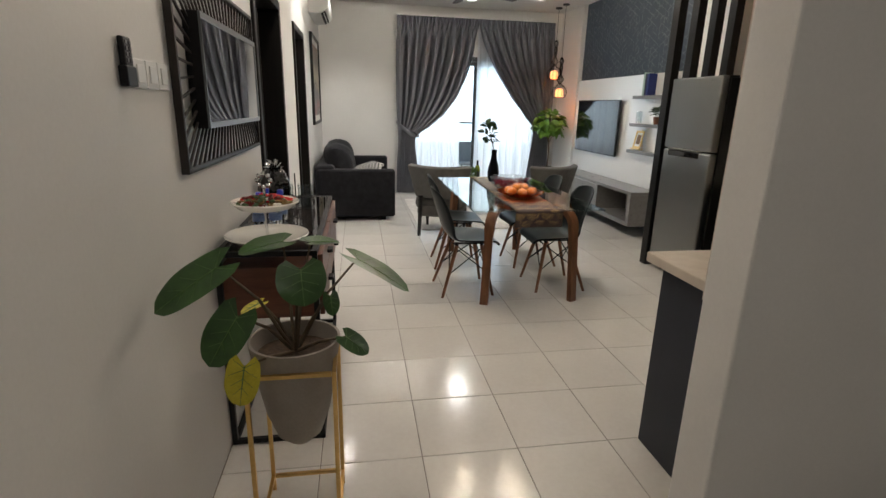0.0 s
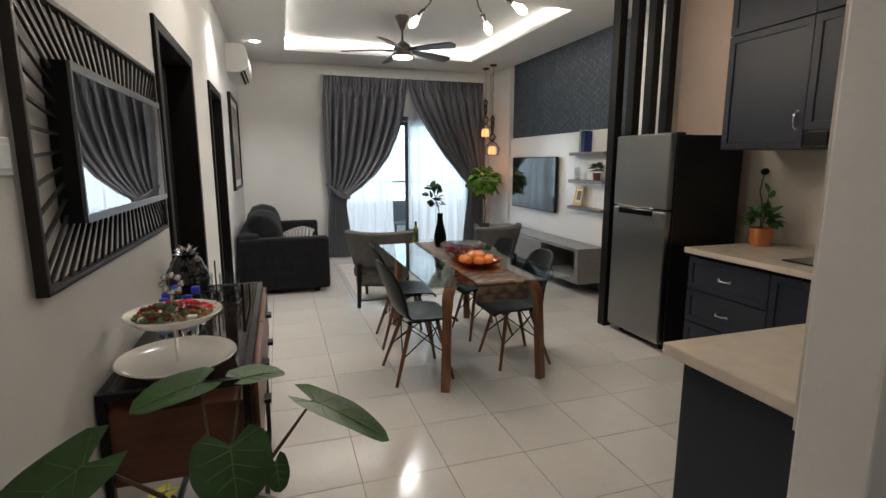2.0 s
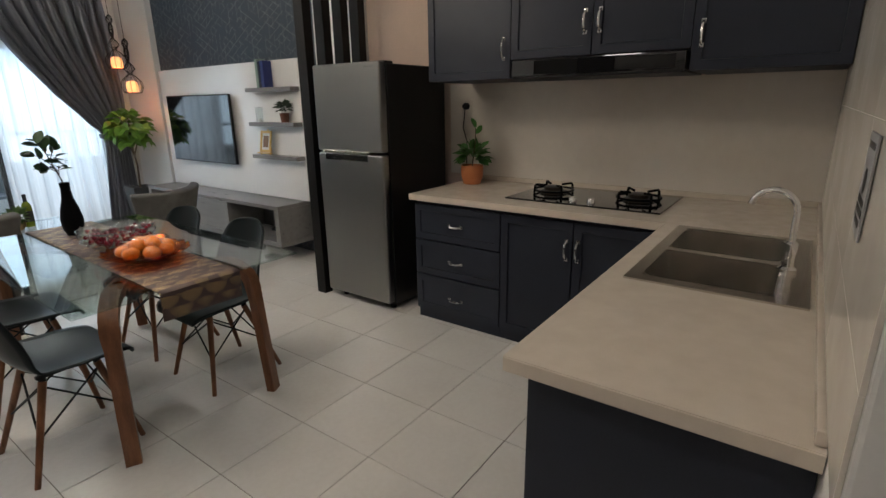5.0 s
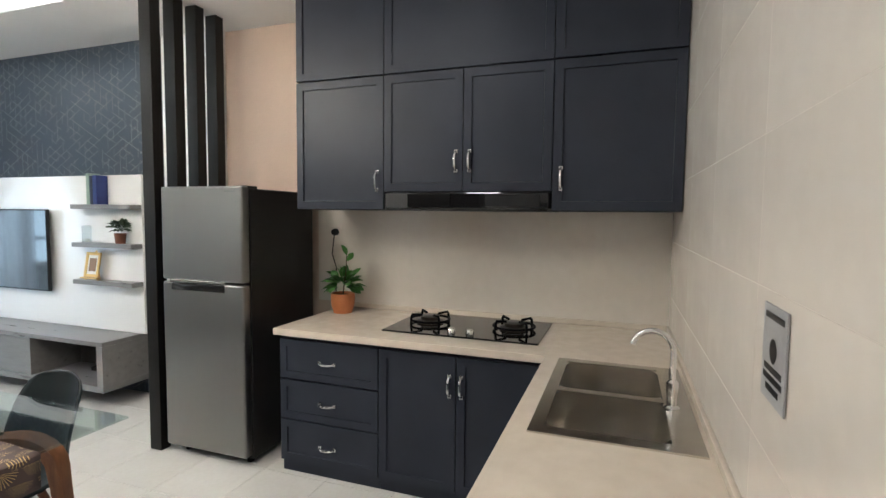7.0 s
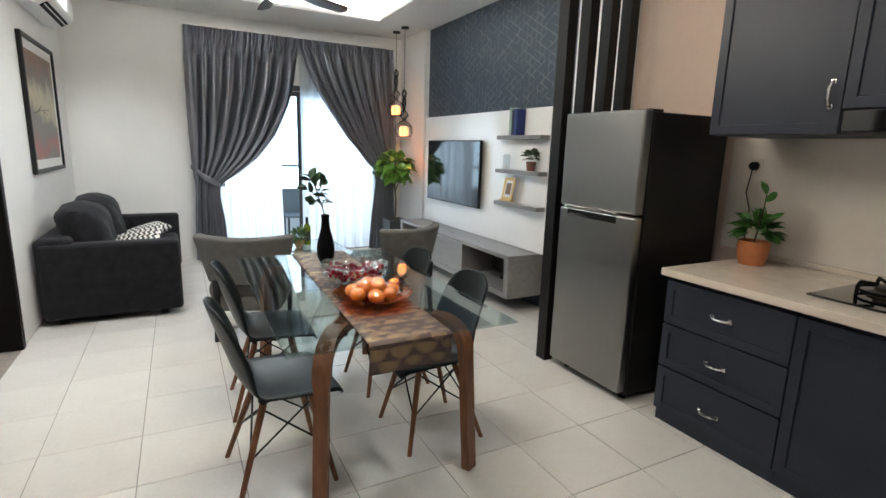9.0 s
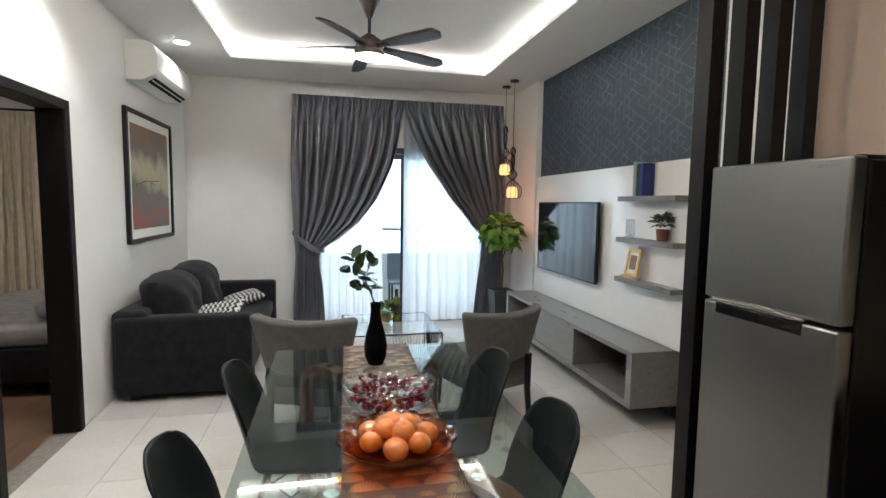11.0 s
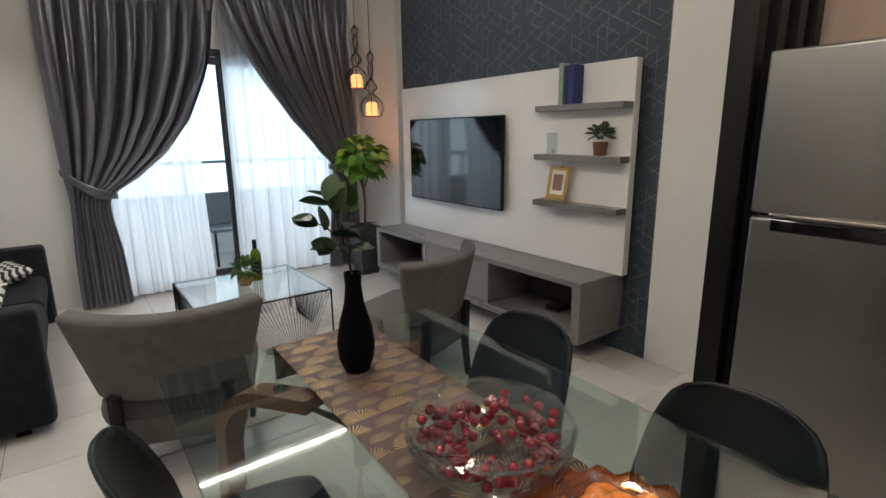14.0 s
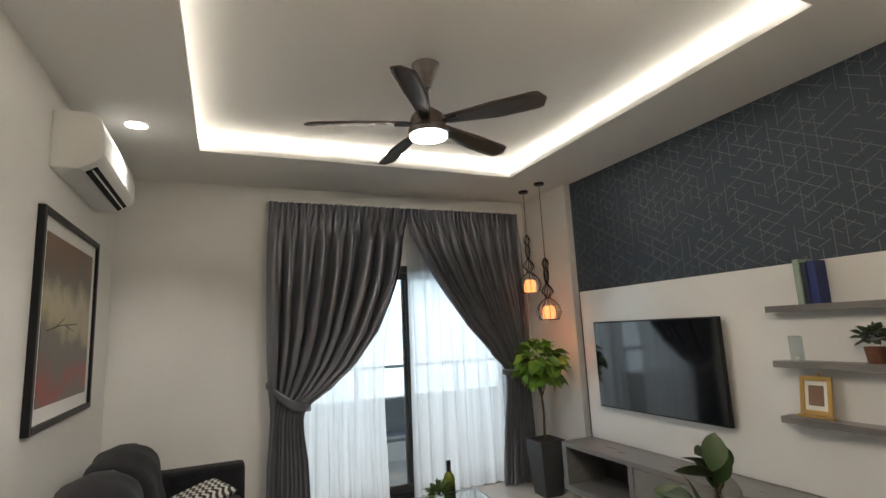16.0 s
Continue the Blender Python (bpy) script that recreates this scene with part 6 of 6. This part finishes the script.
CUSHION, ns, ls, p = nodes_of("black white wave cushion")
nt = CUSHION.node_tree
co, sp = ns.new("ShaderNodeTexCoord"), ns.new("ShaderNodeSeparateXYZ")
ls.new(co.outputs["Object"], sp.inputs[0])
wv = math_node(nt, "SINE", math_node(nt, "ADD", math_node(nt, "MULTIPLY", sp.outputs["X"], 150), math_node(nt, "MULTIPLY", math_node(nt, "SINE", math_node(nt, "MULTIPLY", sp.outputs["Y"], 95)), 1.3)))
mixc = ns.new("ShaderNodeMixRGB")
ls.new(math_node(nt, "GREATER_THAN", wv, 0.1), mixc.inputs[0])
mixc.inputs[1].default_value, mixc.inputs[2].default_value = (0.03, 0.03, 0.03, 1), (0.6, 0.58, 0.53, 1)
ls.new(mixc.outputs[0], p.inputs["Base Color"])
p.inputs["Roughness"].default_value = 0.9


def pillow(m, label):
    t = thing("cushion", label, "cushion", m, "sofa cushions")
    bm = bmesh.new()
    for sg in (1, -1):
        def puff(u, v, sg=sg):
            a, b = 2 * u - 1, 2 * v - 1
            h = (max(0.0, 1 - a ** 4) * max(0.0, 1 - b ** 4)) ** 0.55
            return (a * 0.20 * (1 - 0.06 * (1 - b * b)), b * 0.20 * (1 - 0.06 * (1 - a * a)), 0.065 + sg * 0.058 * h)
        grid(bm, puff, 20, 20)
    bmesh.ops.remove_doubles(bm, verts=bm.verts, dist=1e-4)
    part("cover", bm, CUSHION, t)


pillow(pose(0.64, 9.2, 0.445, 0, -14, 20), "black and white wave patterned cushion on the sofa seat")
pillow(pose(0.60, 8.12, 0.50, 24, -10, -12), "black and white wave patterned cushion leaning on the sofa arm")

RUG = surface("cream shag rug", (0.42, 0.40, 0.37), (0.62, 0.60, 0.56), 18, 0.95, bump=1.0, bump_scale=140, sheen=0.2)
tagged(part("rug", B(1.18, 2.85, 7.1, 9.15, 0.001, 0.014, bevel=0.006), RUG), "cream soft pile rug under the coffee table", "rug")
tagged(part("cable_box", B(3.80, 3.92, 6.90, 7.02, 0.1965, 0.23, bevel=0.006), BLACK), "small black box in the open console bay", "media box")

# ---- bedroom glimpse and balcony ----
bed = thing("bed", "dark upholstered bed with grey bedding", "bed", pose(-1.8, 7.8, 0))
part("base", B(0.0, 1.4, 0.15, 2.0, 0.1, 0.38, bevel=0.02), SOFA, bed)
part("mattress", B(0.02, 1.38, 0.17, 1.98, 0.38, 0.56, bevel=0.05, seg=3), surface("grey bedding", (0.30, 0.29, 0.29), (0.42, 0.41, 0.40), 9, 0.9, bump=0.6, bump_scale=20), bed)
part("headboard", B(1.40, 1.50, 0.1, 2.05, 0.1, 1.10, bevel=0.03, seg=3), SOFA, bed)
for y in (0.35, 1.15):
    part("pillow", B(0.98, 1.36, y, y + 0.62, 0.56, 0.74, bevel=0.08, seg=4), bpy.data.materials["grey bedding"], bed)
for x, y in ((0.05, 0.2), (0.05, 1.9), (1.3, 0.2), (1.3, 1.9)):
    part("foot", B(x, x + 0.05, y, y + 0.05, 0.0, 0.1), BLACK, bed)
bcur = thing("bedroom_curtain", "beige bedroom curtain with vertical folds", "curtain")
curtain("drape", [(0.05, -2.2, -1.05), (1.3, -2.15, -1.1), (2.45, -2.2, -1.0)], 12, bcur, 9.82, 0.04, surface("beige curtain", (0.52, 0.44, 0.33), (0.64, 0.55, 0.43), 12, 0.7), (0.05, 2.45), 12, 20, 90)
part("rod", tube(bmesh.new(), [(-2.4, 9.82, 2.47), (-0.9, 9.82, 2.47)], 0.012, 8), BLACK, bcur)
wl = thing("bedside_lamp", "lit cream wall lamp in the bedroom", "wall lamp", pose(-1.22, 9.93, 1.38))
part("shade", lathe(bmesh.new(), [(0.075, 0.0), (0.065, 0.17), (0.06, 0.17), (0.07, 0.0)], 0, -0.16, 20), emitter("lamp shade glow", (1, 0.78, 0.5), 2.5), wl)
part("arm", tube(bmesh.new(), [(0, 0, 0.03), (0, -0.16, 0.03), (0, -0.16, 0.12)], 0.008, 6), BLACK, wl)
bch = thing("balcony_chair", "dark woven chair standing on the balcony", "chair", pose(2.6, 10.9, -0.03))
WOVEN = surface("dark woven cane", (0.10, 0.13, 0.16), (0.28, 0.31, 0.34), 60, 0.7, bump=0.6)
part("seat", B(-0.22, 0.22, -0.2, 0.22, 0.40, 0.44, bevel=0.01), WOVEN, bch)
part("backrest", B(-0.22, 0.22, 0.2, 0.23, 0.44, 0.82, bevel=0.01), WOVEN, bch)
for x in (-0.2, 0.18):
    for y in (-0.18, 0.18):
        part("leg", B(x, x + 0.025, y, y + 0.025, 0, 0.40), BLACK, bch)

# ---- wall tiles beside the sink, floor tiles ----
TH, TW = 0.32, 0.60
tm = {}
structure("grout", B(1.457, EX - 0.012, 2.4702, 2.4768, 0.919, CZ - 0.003), surface("pale grout", (0.60, 0.555, 0.50), (0.67, 0.62, 0.565), 30, 0.8), "pale tile joints")
for r in range(8):
    z0, z1 = max(0.918, 0.78 + r * TH), min(CZ - 0.002, 0.78 + (r + 1) * TH)
    for c in range(5):
        x0, x1 = 1.456 + c * TW, min(EX - 0.01, 1.456 + (c + 1) * TW)
        if z1 - z0 < 0.02:
            continue
        key = (round(x1 - x0, 3), round(z1 - z0, 3))
        if key not in tm:
            tm[key] = mesh_of("wall_tile", B(0.0002, key[0] - 0.0002, 0.0, 0.007, 0.0006, key[1] - 0.0006, bevel=0.0006, seg=1), WALLTILE, False)
        t = new("wall_tile", tm[key])
        t.parent = bpy.data.objects["wall_partition"]
        t.location = (x0, 2.4705, z0)

PX, PY, GX, GY = 0.425, 0.43, 0.715, 3.487
fm = {}
for i in range(-4, 10):
    for j in range(-13, 16):
        x0, x1 = max(WX + 0.002, GX + i * PX), min(EX, GX + (i + 1) * PX)
        y0, y1 = max(-1.6, GY + j * PY), min(BY + 0.1, GY + (j + 1) * PY)
        if x1 - x0 < 0.03 or y1 - y0 < 0.03:
            continue
        key = (round(x1 - x0, 3), round(y1 - y0, 3))
        if key not in fm:
            fm[key] = mesh_of("floor_tile", B(0.0016, key[0] - 0.0016, 0.0016, key[1] - 0.0016, -0.006, 0.0, bevel=0.0012, seg=1), TILE, False)
        t = new("floor_tile", fm[key])
        t.parent = floor
        t.location = (x0, y0, 0)
